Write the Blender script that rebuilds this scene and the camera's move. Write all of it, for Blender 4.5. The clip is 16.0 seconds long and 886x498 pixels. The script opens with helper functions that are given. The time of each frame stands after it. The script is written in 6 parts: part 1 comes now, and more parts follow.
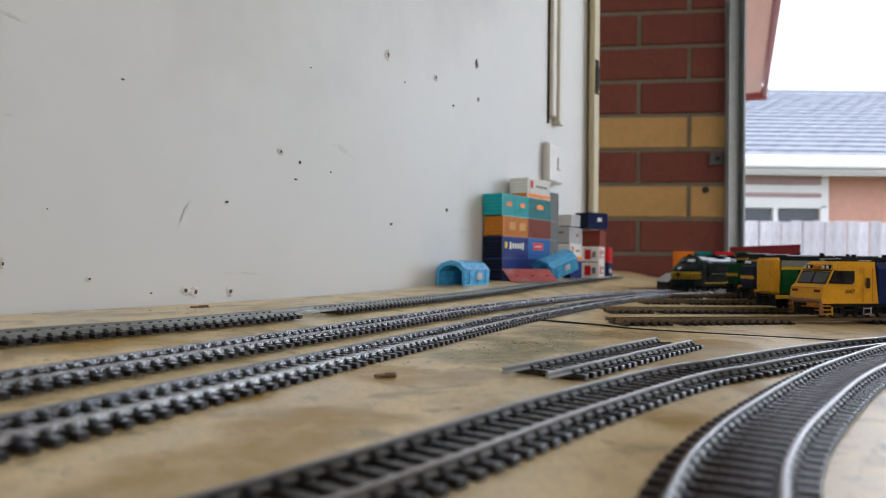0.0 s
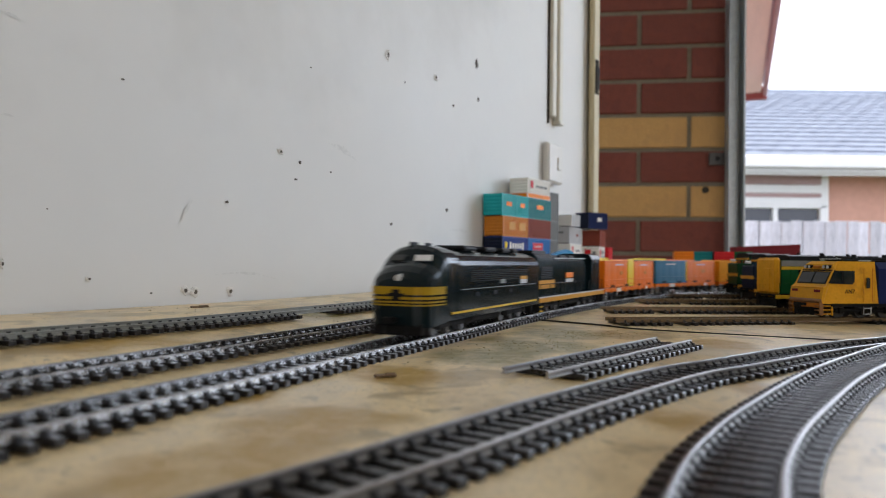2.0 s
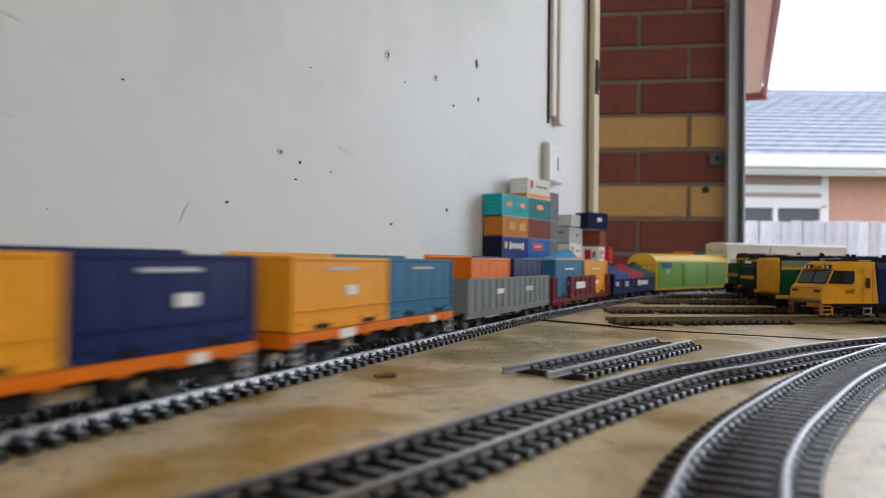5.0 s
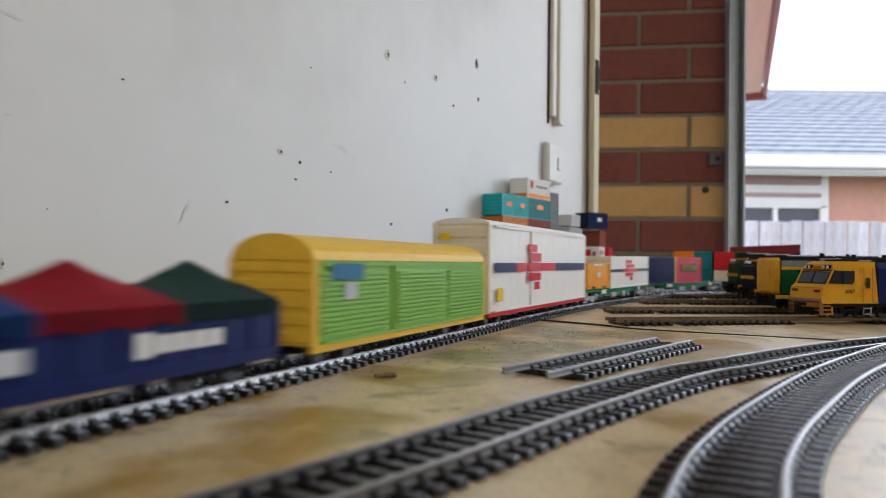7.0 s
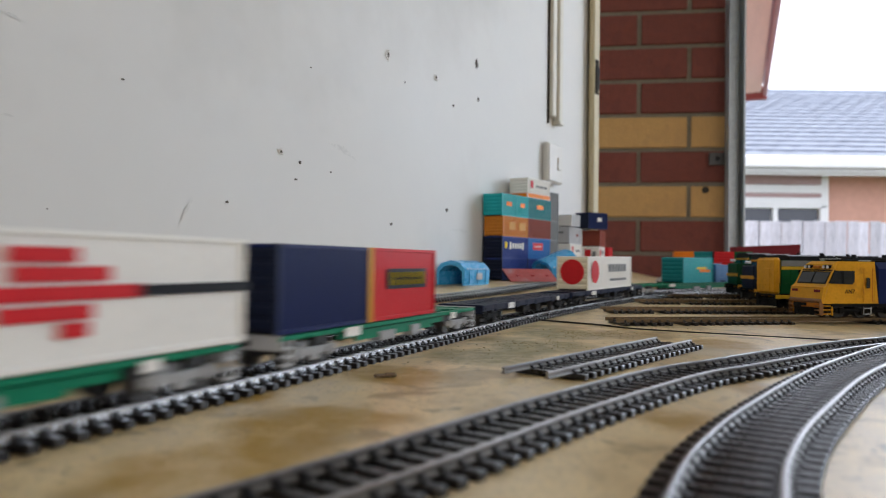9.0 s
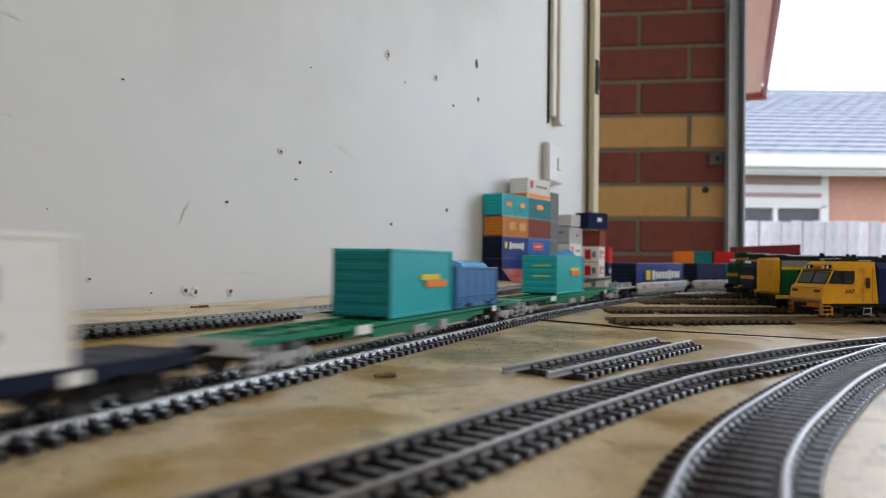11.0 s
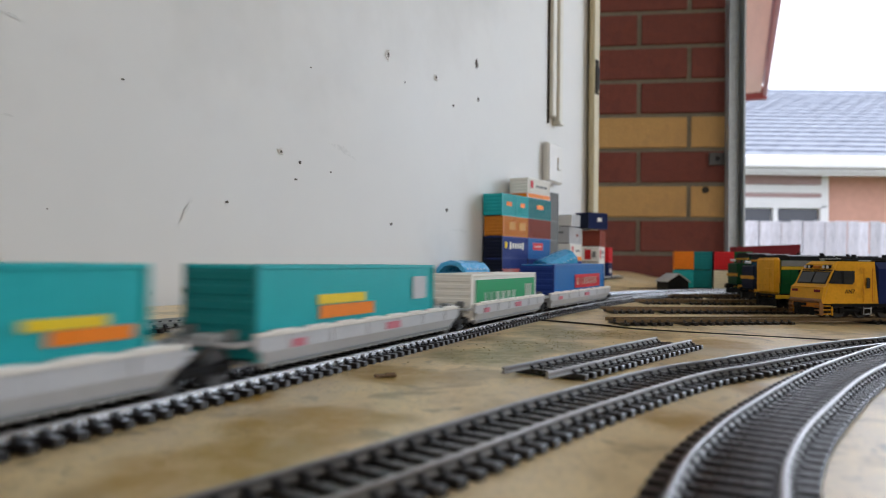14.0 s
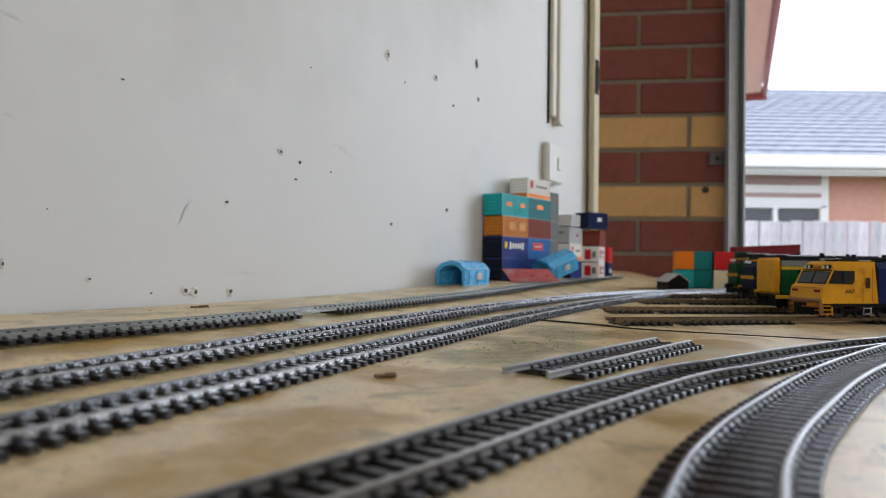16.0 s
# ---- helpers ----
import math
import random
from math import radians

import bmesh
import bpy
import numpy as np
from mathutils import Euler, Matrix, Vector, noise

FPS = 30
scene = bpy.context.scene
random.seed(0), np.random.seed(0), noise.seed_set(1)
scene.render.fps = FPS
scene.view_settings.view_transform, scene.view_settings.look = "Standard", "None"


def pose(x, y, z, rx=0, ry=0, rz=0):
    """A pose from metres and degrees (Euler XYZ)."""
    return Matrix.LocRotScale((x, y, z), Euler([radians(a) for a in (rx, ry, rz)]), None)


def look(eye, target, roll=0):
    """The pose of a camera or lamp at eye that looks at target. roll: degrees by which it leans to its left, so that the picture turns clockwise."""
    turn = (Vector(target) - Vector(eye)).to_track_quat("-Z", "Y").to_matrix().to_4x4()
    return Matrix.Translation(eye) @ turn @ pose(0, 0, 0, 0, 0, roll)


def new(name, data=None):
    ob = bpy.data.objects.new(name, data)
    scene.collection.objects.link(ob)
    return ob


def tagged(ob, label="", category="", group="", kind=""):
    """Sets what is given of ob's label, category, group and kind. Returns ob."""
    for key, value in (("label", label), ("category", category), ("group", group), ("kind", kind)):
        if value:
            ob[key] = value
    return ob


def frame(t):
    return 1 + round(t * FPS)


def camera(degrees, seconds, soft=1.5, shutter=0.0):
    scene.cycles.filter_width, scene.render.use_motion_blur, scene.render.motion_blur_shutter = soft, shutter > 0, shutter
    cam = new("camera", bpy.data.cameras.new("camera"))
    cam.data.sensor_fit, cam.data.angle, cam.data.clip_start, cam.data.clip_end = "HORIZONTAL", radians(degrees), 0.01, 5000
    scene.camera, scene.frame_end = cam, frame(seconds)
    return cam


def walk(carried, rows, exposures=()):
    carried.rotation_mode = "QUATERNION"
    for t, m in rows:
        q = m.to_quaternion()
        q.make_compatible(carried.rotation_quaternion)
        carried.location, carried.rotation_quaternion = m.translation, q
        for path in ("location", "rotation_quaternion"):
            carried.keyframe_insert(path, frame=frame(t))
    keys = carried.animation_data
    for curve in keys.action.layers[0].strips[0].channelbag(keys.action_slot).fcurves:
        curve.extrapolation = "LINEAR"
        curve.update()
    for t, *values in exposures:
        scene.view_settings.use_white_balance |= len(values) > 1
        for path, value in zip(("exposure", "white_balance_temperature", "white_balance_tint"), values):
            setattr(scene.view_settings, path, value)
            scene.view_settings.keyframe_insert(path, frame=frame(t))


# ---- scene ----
cam = camera(62.18, 16.0, 1.0, 0.6)
cam.data.dof.use_dof = True
cam.data.dof.focus_distance = 0.43
cam.data.dof.aperture_fstop = 14.5
EYE = Matrix.Translation((0, 0, 0.0415)) @ pose(0, 0, 0, 90.98, 0, 0) @ pose(0, 0, 0, 0, 0, 0.7)
walk(cam, [(0.0, EYE), (16.0, EYE)], exposures=[(0.0, 0.06, 6280, 14), (16.0, 0.06, 6280, 14)])

# ---- light ----
world = bpy.data.worlds.new("sky")
scene.world = world
world.use_nodes = True
wn = world.node_tree.nodes
sky = wn.new("ShaderNodeTexSky")
sky.sky_type = "NISHITA"
sky.sun_disc = False
sky.sun_elevation = radians(64)
sky.sun_rotation = radians(60)
sky.dust_density = 4.0
sky.air_density = 1.2
soften = wn.new("ShaderNodeMixRGB")
soften.inputs[0].default_value = 0.8
soften.inputs[2].default_value = (14.0, 14.6, 15.6, 1)
world.node_tree.links.new(sky.outputs[0], soften.inputs[1])
world.node_tree.links.new(soften.outputs[0], wn["Background"].inputs["Color"])
wn["Background"].inputs["Strength"].default_value = 0.17


def lamp(name, kind, energy, m, color=(1, 1, 1), **more):
    data = bpy.data.lights.new(name, kind)
    data.energy, data.color = energy, color
    if kind == "AREA":
        data.shape, data.size, data.size_y = "RECTANGLE", more["w"], more["h"]
    else:
        data.angle = radians(more["angle"])
    ob = new(name, data)
    ob.matrix_world = m
    return ob


lamp("sun", "SUN", 1.7, look((4, 3.5, 9), (0, 2, 0)), (1.0, 0.96, 0.9), angle=25)
# daylight in the wide door opening beside the pier, and in the window of the rear wall
lamp("door_daylight", "AREA", 66, look((2.13, 1.46, 0.22), (1.98, 0.46, 0.20)), (0.73, 0.87, 1.0), w=2.14, h=2.1)
lamp("window_daylight", "AREA", 36, look((1.3, -4.4, 0.75), (0.3, 0.6, 0.1)), (1.0, 0.90, 0.77), w=2.6, h=1.2)


# ---- materials ----
def mat(name, color, rough=0.5, metal=0.0, vary=0.12, scale=40.0, bump=0.0, spots=None, spot_scale=6.0, spot_at=0.6,
        coat=0.0, per_object=0.0, stretch=(1, 1, 1), grain=4.0):
    m = bpy.data.materials.new(name)
    m.use_nodes = True
    n, l = m.node_tree.nodes, m.node_tree.links
    b = n["Principled BSDF"]
    co = n.new("ShaderNodeTexCoord")
    mp = n.new("ShaderNodeMapping")
    mp.inputs["Scale"].default_value = stretch
    l.new(co.outputs["Object"], mp.inputs["Vector"])
    t1 = n.new("ShaderNodeTexNoise")
    t1.inputs["Scale"].default_value, t1.inputs["Detail"].default_value = scale, 5
    t2 = n.new("ShaderNodeTexNoise")
    t2.inputs["Scale"].default_value, t2.inputs["Detail"].default_value = scale * grain, 3
    for t in (t1, t2):
        l.new(mp.outputs[0], t.inputs["Vector"])
    add = n.new("ShaderNodeMath")
    add.operation = "ADD"
    l.new(t1.outputs["Fac"], add.inputs[0])
    l.new(t2.outputs["Fac"], add.inputs[1])
    rng = n.new("ShaderNodeMapRange")
    rng.inputs["From Min"].default_value, rng.inputs["From Max"].default_value = 0.6, 1.4
    rng.inputs["To Min"].default_value, rng.inputs["To Max"].default_value = 1 - vary, 1 + vary
    l.new(add.outputs[0], rng.inputs["Value"])
    fac = rng.outputs[0]
    if per_object:
        info = n.new("ShaderNodeObjectInfo")
        r2 = n.new("ShaderNodeMapRange")
        r2.inputs["To Min"].default_value, r2.inputs["To Max"].default_value = 1 - per_object, 1 + per_object
        l.new(info.outputs["Random"], r2.inputs["Value"])
        mul = n.new("ShaderNodeMath")
        mul.operation = "MULTIPLY"
        l.new(fac, mul.inputs[0])
        l.new(r2.outputs[0], mul.inputs[1])
        fac = mul.outputs[0]
    base = n.new("ShaderNodeVectorMath")
    base.operation = "SCALE"
    base.inputs[0].default_value = color
    l.new(fac, base.inputs["Scale"])
    out = base.outputs[0]
    if spots:
        t3 = n.new("ShaderNodeTexNoise")
        t3.inputs["Scale"].default_value, t3.inputs["Detail"].default_value = spot_scale, 6
        t3.inputs["Roughness"].default_value = 0.65
        l.new(mp.outputs[0], t3.inputs["Vector"])
        r3 = n.new("ShaderNodeMapRange")
        r3.inputs["From Min"].default_value, r3.inputs["From Max"].default_value = spot_at - 0.06, spot_at + 0.1
        l.new(t3.outputs["Fac"], r3.inputs["Value"])
        mix = n.new("ShaderNodeMixRGB")
        mix.inputs[2].default_value = (*spots, 1)
        l.new(r3.outputs[0], mix.inputs[0])
        l.new(out, mix.inputs[1])
        out = mix.outputs[0]
    l.new(out, b.inputs["Base Color"])
    b.inputs["Metallic"].default_value = metal
    rr = n.new("ShaderNodeMapRange")
    rr.inputs["From Min"].default_value, rr.inputs["From Max"].default_value = 0.6, 1.4
    rr.inputs["To Min"].default_value, rr.inputs["To Max"].default_value = max(0.02, rough - 0.08), min(1, rough + 0.08)
    l.new(add.outputs[0], rr.inputs["Value"])
    l.new(rr.outputs[0], b.inputs["Roughness"])
    b.inputs["Coat Weight"].default_value = coat
    if bump:
        bp = n.new("ShaderNodeBump")
        bp.inputs["Distance"].default_value = bump
        l.new(add.outputs[0], bp.inputs["Height"])
        l.new(bp.outputs[0], b.inputs["Normal"])
    return m


def paint(name, c, rough=0.42, vary=0.08):
    m = mat(name, c, rough, 0, vary, 120, 0.00005)
    m.node_tree.nodes["Principled BSDF"].inputs["Specular IOR Level"].default_value = 0.07
    return m


WALL = mat("plaster_paint", (0.64, 0.63, 0.60), 0.6, 0, 0.03, 3, 0.0006, (0.56, 0.545, 0.51), 1.7, 0.60)
CEIL = mat("ceiling_paint", (0.7, 0.68, 0.64), 0.8, 0, 0.04, 2)
CONCRETE = mat("concrete", (0.3, 0.29, 0.27), 0.85, 0, 0.15, 6, 0.002)
BRICK = mat("red_brick", (0.165, 0.043, 0.031), 0.85, 0, 0.2, 60, 0.0012, (0.11, 0.03, 0.024), 22, 0.62, per_object=0.16)
CREAM = mat("cream_brick", (0.47, 0.275, 0.10), 0.8, 0, 0.12, 50, 0.001, (0.38, 0.22, 0.09), 14, 0.62, per_object=0.06)
MORTAR = mat("mortar", (0.20, 0.175, 0.13), 0.95, 0, 0.2, 90, 0.002)
TIMBER = mat("painted_timber", (0.50, 0.43, 0.27), 0.55, 0, 0.08, 30, 0.0006, (0.25, 0.18, 0.1), 9, 0.68, stretch=(6, 6, 1))
GALV = mat("galvanised_steel", (0.33, 0.36, 0.38), 0.45, 0.6, 0.15, 40)
CABLECREAM = mat("cream_plastic", (0.60, 0.57, 0.48), 0.5, 0, 0.06, 20)
WHITEPLASTIC = mat("white_plastic", (0.62, 0.60, 0.55), 0.4, 0, 0.03, 20)


def plywood():
    """Pale veneer along the grain, with tide-marked brown and olive water stains."""
    m = mat("plywood", (0.72, 0.55, 0.295), 0.36, 0, 0.16, 60, 0.0001, (0.36, 0.23, 0.07), 13, 0.575, stretch=(1.0, 0.55, 1), grain=7)
    n, l = m.node_tree.nodes, m.node_tree.links
    b = n["Principled BSDF"]
    base = b.inputs["Base Color"].links[0].from_socket
    co = n.new("ShaderNodeTexCoord")
    for scale, lo, hi, color, detail in ((30.0, 0.54, 0.62, (0.25, 0.165, 0.055, 1), 8), (75.0, 0.60, 0.66, (0.16, 0.12, 0.045, 1), 5), (300.0, 0.66, 0.70, (0.09, 0.07, 0.045, 1), 3), (9.0, 0.56, 0.66, (0.58, 0.50, 0.38, 1), 6), (700.0, 0.58, 0.68, (0.30, 0.22, 0.10, 1), 2)):
        t = n.new("ShaderNodeTexNoise")
        t.inputs["Scale"].default_value, t.inputs["Detail"].default_value, t.inputs["Distortion"].default_value = scale, detail, 0.8
        l.new(co.outputs["Object"], t.inputs["Vector"])
        r = n.new("ShaderNodeMapRange")
        r.inputs["From Min"].default_value, r.inputs["From Max"].default_value = lo, hi
        r.inputs["To Max"].default_value = 0.55
        l.new(t.outputs["Fac"], r.inputs["Value"])
        mix = n.new("ShaderNodeMixRGB")
        mix.inputs[2].default_value = color
        l.new(r.outputs[0], mix.inputs[0])
        l.new(base, mix.inputs[1])
        base = mix.outputs[0]
    # water stains with tide marks, where they dried
    warp = n.new("ShaderNodeTexNoise")
    warp.inputs["Scale"].default_value, warp.inputs["Detail"].default_value = 22.0, 8
    l.new(co.outputs["Object"], warp.inputs["Vector"])
    fleck = n.new("ShaderNodeTexNoise")
    fleck.inputs["Scale"].default_value, fleck.inputs["Detail"].default_value = 95.0, 9
    fleck.inputs["Roughness"].default_value, fleck.inputs["Distortion"].default_value = 0.7, 0.6
    l.new(co.outputs["Object"], fleck.inputs["Vector"])
    mottle = n.new("ShaderNodeMapRange")
    mottle.inputs["From Min"].default_value, mottle.inputs["From Max"].default_value = 0.34, 0.56
    mottle.inputs["To Min"].default_value = 0.40
    l.new(fleck.outputs["Fac"], mottle.inputs["Value"])
    for x, y, rx, ry, moss in STAINS:
        mp = n.new("ShaderNodeMapping")
        mp.vector_type = "TEXTURE"
        mp.inputs["Location"].default_value = (x, y, 0)
        mp.inputs["Scale"].default_value = (rx * 1.35, ry * 1.35, 1)
        l.new(co.outputs["Object"], mp.inputs["Vector"])
        ln = n.new("ShaderNodeVectorMath")
        ln.operation = "LENGTH"
        l.new(mp.outputs[0], ln.inputs[0])
        add = n.new("ShaderNodeMath")
        add.operation = "MULTIPLY_ADD"
        add.inputs[1].default_value = 3.2
        l.new(warp.outputs["Fac"], add.inputs[0])
        l.new(ln.outputs["Value"], add.inputs[2])
        r = n.new("ShaderNodeMapRange")
        r.inputs["From Min"].default_value, r.inputs["From Max"].default_value = 2.95, 2.35
        r.inputs["To Max"].default_value = 0.95
        l.new(add.outputs[0], r.inputs["Value"])
        mix = n.new("ShaderNodeMixRGB")
        mix.inputs[2].default_value = (0.20, 0.16, 0.022, 1) if moss else (0.40, 0.235, 0.03, 1)
        mul = n.new("ShaderNodeMath")
        mul.operation = "MULTIPLY"
        l.new(r.outputs[0], mul.inputs[0])
        l.new(mottle.outputs[0], mul.inputs[1])
        l.new(mul.outputs[0], mix.inputs[0])
        l.new(base, mix.inputs[1])
        base = mix.outputs[0]
    l.new(base, b.inputs["Base Color"])
    b.inputs["Specular IOR Level"].default_value = 0.7
    return m


STAINS = [(-0.05, 0.142, 0.014, 0.017, 0),
          (-0.035, 0.178, 0.012, 0.015, 0),
          (-0.017, 0.274, 0.013, 0.014, 0),
          (-0.025, 0.194, 0.01, 0.008, 0),
          (0.02, 0.33, 0.018, 0.028, 1),
          (0.067, 0.428, 0.015, 0.031, 1),
          (0.042, 0.368, 0.017, 0.023, 1),
          (0.148, 0.379, 0.009, 0.021, 0),
          (0.064, 0.196, 0.009, 0.01, 0),
          (-0.142, 0.293, 0.013, 0.013, 0),
          (-0.177, 0.307, 0.009, 0.012, 0),
          (-0.062, 0.224, 0.008, 0.007, 0),
          (0.045, 0.268, 0.008, 0.008, 0),
          (0.104, 0.246, 0.006, 0.013, 0),
          (-0.081, 0.472, 0.021, 0.021, 1),
          (-0.131, 0.321, 0.021, 0.011, 0)]
PLY = plywood()
EDGE = mat("plywood_edge", (0.18, 0.125, 0.08), 0.8, 0, 0.2, 40, 0.0004)
SEAMSHADE = mat("dark_gap_and_shadow", (0.025, 0.02, 0.015), 0.9)
RAIL = mat("nickel_silver_rail", (0.38, 0.365, 0.36), 0.36, 0.9, 0.12, 90)
DULLRAIL = mat("dull_rail", (0.30, 0.30, 0.27), 0.42, 0.7, 0.25, 90)
RAILWEB = mat("rail_web", (0.50, 0.495, 0.50), 0.26, 0.95, 0.2, 160)
DULLWEB = mat("dull_rail_web", (0.20, 0.185, 0.17), 0.42, 0.7, 0.25, 160)
RUSTRAIL = mat("tarnished_rail", (0.17, 0.115, 0.06), 0.5, 0.6, 0.25, 90)
SLEEPER = mat("sleeper_plastic", (0.016, 0.0142, 0.0142), 0.30, 0, 0.3, 200, 0.0001, per_object=0.25)
for dark in (SLEEPER,):
    dark.node_tree.nodes["Principled BSDF"].inputs["Specular IOR Level"].default_value = 0.38
DIRT = mat("glue_and_moss", (0.24, 0.20, 0.075), 0.9, 0, 0.4, 200, 0.0006)
BLACK = paint("black_paint", (0.012, 0.012, 0.013), 0.4)
FRAMEBLACK = mat("running_gear", (0.011, 0.0105, 0.0105), 0.75, 0, 0.3, 300)
FRAMEBLACK.node_tree.nodes["Principled BSDF"].inputs["Specular IOR Level"].default_value = 0.1
WHEEL = mat("wheel_steel", (0.05, 0.047, 0.045), 0.5, 0.4, 0.2, 300)
SILVER = mat("bogie_silver", (0.30, 0.30, 0.295), 0.6, 0.0, 0.2, 300)
GREENLOCO = paint("brunswick_green", (0.003, 0.009, 0.0115), 0.16)
GREENLOCO.node_tree.nodes["Principled BSDF"].inputs["Specular IOR Level"].default_value = 0.16
GREENLOCO.node_tree.nodes["Principled BSDF"].inputs["Coat Weight"].default_value = 0.08
GREENLOCO.node_tree.nodes["Principled BSDF"].inputs["Coat Roughness"].default_value = 0.1
LOCOROOF = mat("loco_roof_grey", (0.06, 0.066, 0.06), 0.5, 0, 0.2, 200)
YELLOWLOCO = paint("loco_yellow", (0.62, 0.40, 0.03), 0.35)
AMBERLOCO = mat("freight_yellow", (0.68, 0.335, 0.02), 0.34, 0, 0.10, 150, 0.00005, (0.42, 0.19, 0.02), 45, 0.62)
AMBERLOCO.node_tree.nodes["Principled BSDF"].inputs["Specular IOR Level"].default_value = 0.12
GOLD = paint("gold_stripe", (0.55, 0.27, 0.035), 0.4)
NAVY = paint("navy", (0.012, 0.02, 0.085), 0.38)
NAVYDARK = paint("dark_navy", (0.012, 0.016, 0.035), 0.4)
ROYAL = paint("royal_blue", (0.02, 0.045, 0.21), 0.38)
MIDBLUE = paint("mid_blue", (0.02, 0.15, 0.42), 0.38)
TEALBLUE = paint("petrol_blue", (0.03, 0.14, 0.24), 0.4)
STEELBLUE = paint("steel_blue", (0.05, 0.16, 0.34), 0.36)
SKYBLUE = mat("sky_blue_plastic", (0.06, 0.38, 0.70), 0.28, 0, 0.06, 60)
TEAL = paint("teal", (0.025, 0.38, 0.40), 0.36)
TEALDARK = paint("dark_teal", (0.015, 0.19, 0.20), 0.36)
ORANGE = paint("orange", (0.72, 0.165, 0.008), 0.36)
AMBER = paint("amber", (0.78, 0.33, 0.02), 0.36)
BURNT = paint("burnt_orange", (0.55, 0.20, 0.03), 0.4)
YELLOW = paint("yellow", (0.75, 0.55, 0.03), 0.38)
REDOXIDE = paint("red_oxide", (0.24, 0.06, 0.04), 0.5)
RED = paint("red", (0.56, 0.025, 0.03), 0.36)
FADEDRED = paint("faded_red", (0.50, 0.16, 0.20), 0.5)
MAROON = paint("maroon", (0.15, 0.018, 0.025), 0.42)
WHITE = paint("white", (0.78, 0.76, 0.71), 0.42, 0.04)
CREAMPAINT = paint("cream", (0.72, 0.66, 0.50), 0.42, 0.05)
LIGHTGREY = paint("light_grey", (0.50, 0.51, 0.52), 0.42)
GREY = paint("wagon_grey", (0.20, 0.21, 0.21), 0.5)
WELLGREY = paint("well_grey", (0.46, 0.47, 0.49), 0.42)
LIME = paint("lime_green", (0.24, 0.47, 0.09), 0.4)
BARNYELLOW = paint("roof_yellow", (0.76, 0.47, 0.05), 0.4)
FLATGREEN = paint("wagon_green", (0.012, 0.19, 0.10), 0.4)
HOODGREEN = paint("mid_green", (0.012, 0.10, 0.035), 0.36)
PARKGREEN = paint("dark_green", (0.008, 0.05, 0.022), 0.36)
LOGOGREEN = paint("logo_green", (0.02, 0.30, 0.12), 0.4)
LOGOORANGE = paint("logo_orange", (0.80, 0.22, 0.02), 0.4)
DARKGLASS = mat("dark_glass", (0.008, 0.01, 0.012), 0.14, 0, 0.1, 30)
CLOTHBLUE = mat("blue_tarp", (0.022, 0.095, 0.33), 0.7, 0, 0.15, 90, 0.0003)
CLOTHRED = mat("red_tarp", (0.56, 0.014, 0.03), 0.7, 0, 0.15, 90, 0.0003)
CLOTHGREEN = mat("green_tarp", (0.015, 0.065, 0.05), 0.7, 0, 0.15, 90, 0.0003)
GRIME = mat("grimy_yellow", (0.22, 0.10, 0.03), 0.6, 0, 0.3, 200)
# headlight lenses; on cab glass this pale colour is a painted reflection
LENSGLEAM = mat("lamp_lens_and_gleam", (0.75, 0.78, 0.8), 0.12, 0.2, 0.03, 30)
ROOFTILE = mat("blue_grey_tile", (0.24, 0.27, 0.33), 0.75, 0, 0.2, 3, 0.004, per_object=0.1)
FASCIAWHITE = mat("white_gutter", (0.8, 0.8, 0.8), 0.4, 0, 0.03, 2)
SALMON = mat("salmon_render", (0.60, 0.33, 0.25), 0.8, 0, 0.08, 3, 0.002)
SHUTTER = mat("shutter_slat", (0.5, 0.46, 0.46), 0.5, 0, 0.06, 5)
SHUTTERPINKSHADE = mat("shutter_band_and_shade", (0.45, 0.30, 0.29), 0.5, 0, 0.06, 5)
WINDOWGLASS = mat("window_glass", (0.05, 0.055, 0.07), 0.08, 0, 0.1, 3)
CURTAIN = mat("net_curtain", (0.42, 0.44, 0.5), 0.7, 0, 0.1, 3)
PALING = mat("weathered_paling", (0.60, 0.61, 0.66), 0.9, 0, 0.25, 9, 0.003, (0.56, 0.55, 0.57), 5, 0.55, per_object=0.22, stretch=(6, 6, 0.6))
EAVEPINK = mat("eave_boards", (0.86, 0.68, 0.60), 0.7, 0, 0.06, 4, stretch=(8, 1, 1))
EAVERED = mat("red_gutter", (0.36, 0.09, 0.09), 0.5, 0, 0.08, 4)
EAVEMAUVE = mat("fascia_board", (0.44, 0.26, 0.28), 0.6, 0, 0.08, 4)
GRASS = mat("dry_lawn", (0.10, 0.11, 0.05), 0.95, 0, 0.4, 3, 0.01)
DRIVE = mat("driveway", (0.32, 0.30, 0.28), 0.9, 0, 0.15, 2, 0.002)
HOLE = mat("hole_filler", (0.10, 0.085, 0.07), 0.95, 0, 0.3, 300, 0.0005)
CHIP = mat("bare_plaster", (0.72, 0.70, 0.66), 0.95, 0, 0.1, 300, 0.0008)


# ---- mesh helpers ----
def part(name, bm, material, parent=None, label="", smooth=False):
    me = bpy.data.meshes.new(name)
    bmesh.ops.recalc_face_normals(bm, faces=bm.faces)
    bm.to_mesh(me)
    bm.free()
    for m in (material if isinstance(material, (list, tuple)) else (material,)):
        me.materials.append(m)
    if smooth:
        for p in me.polygons:
            p.use_smooth = True
    ob = new(name, me)
    ob.parent = parent
    if label:
        ob["label"] = label
    return ob


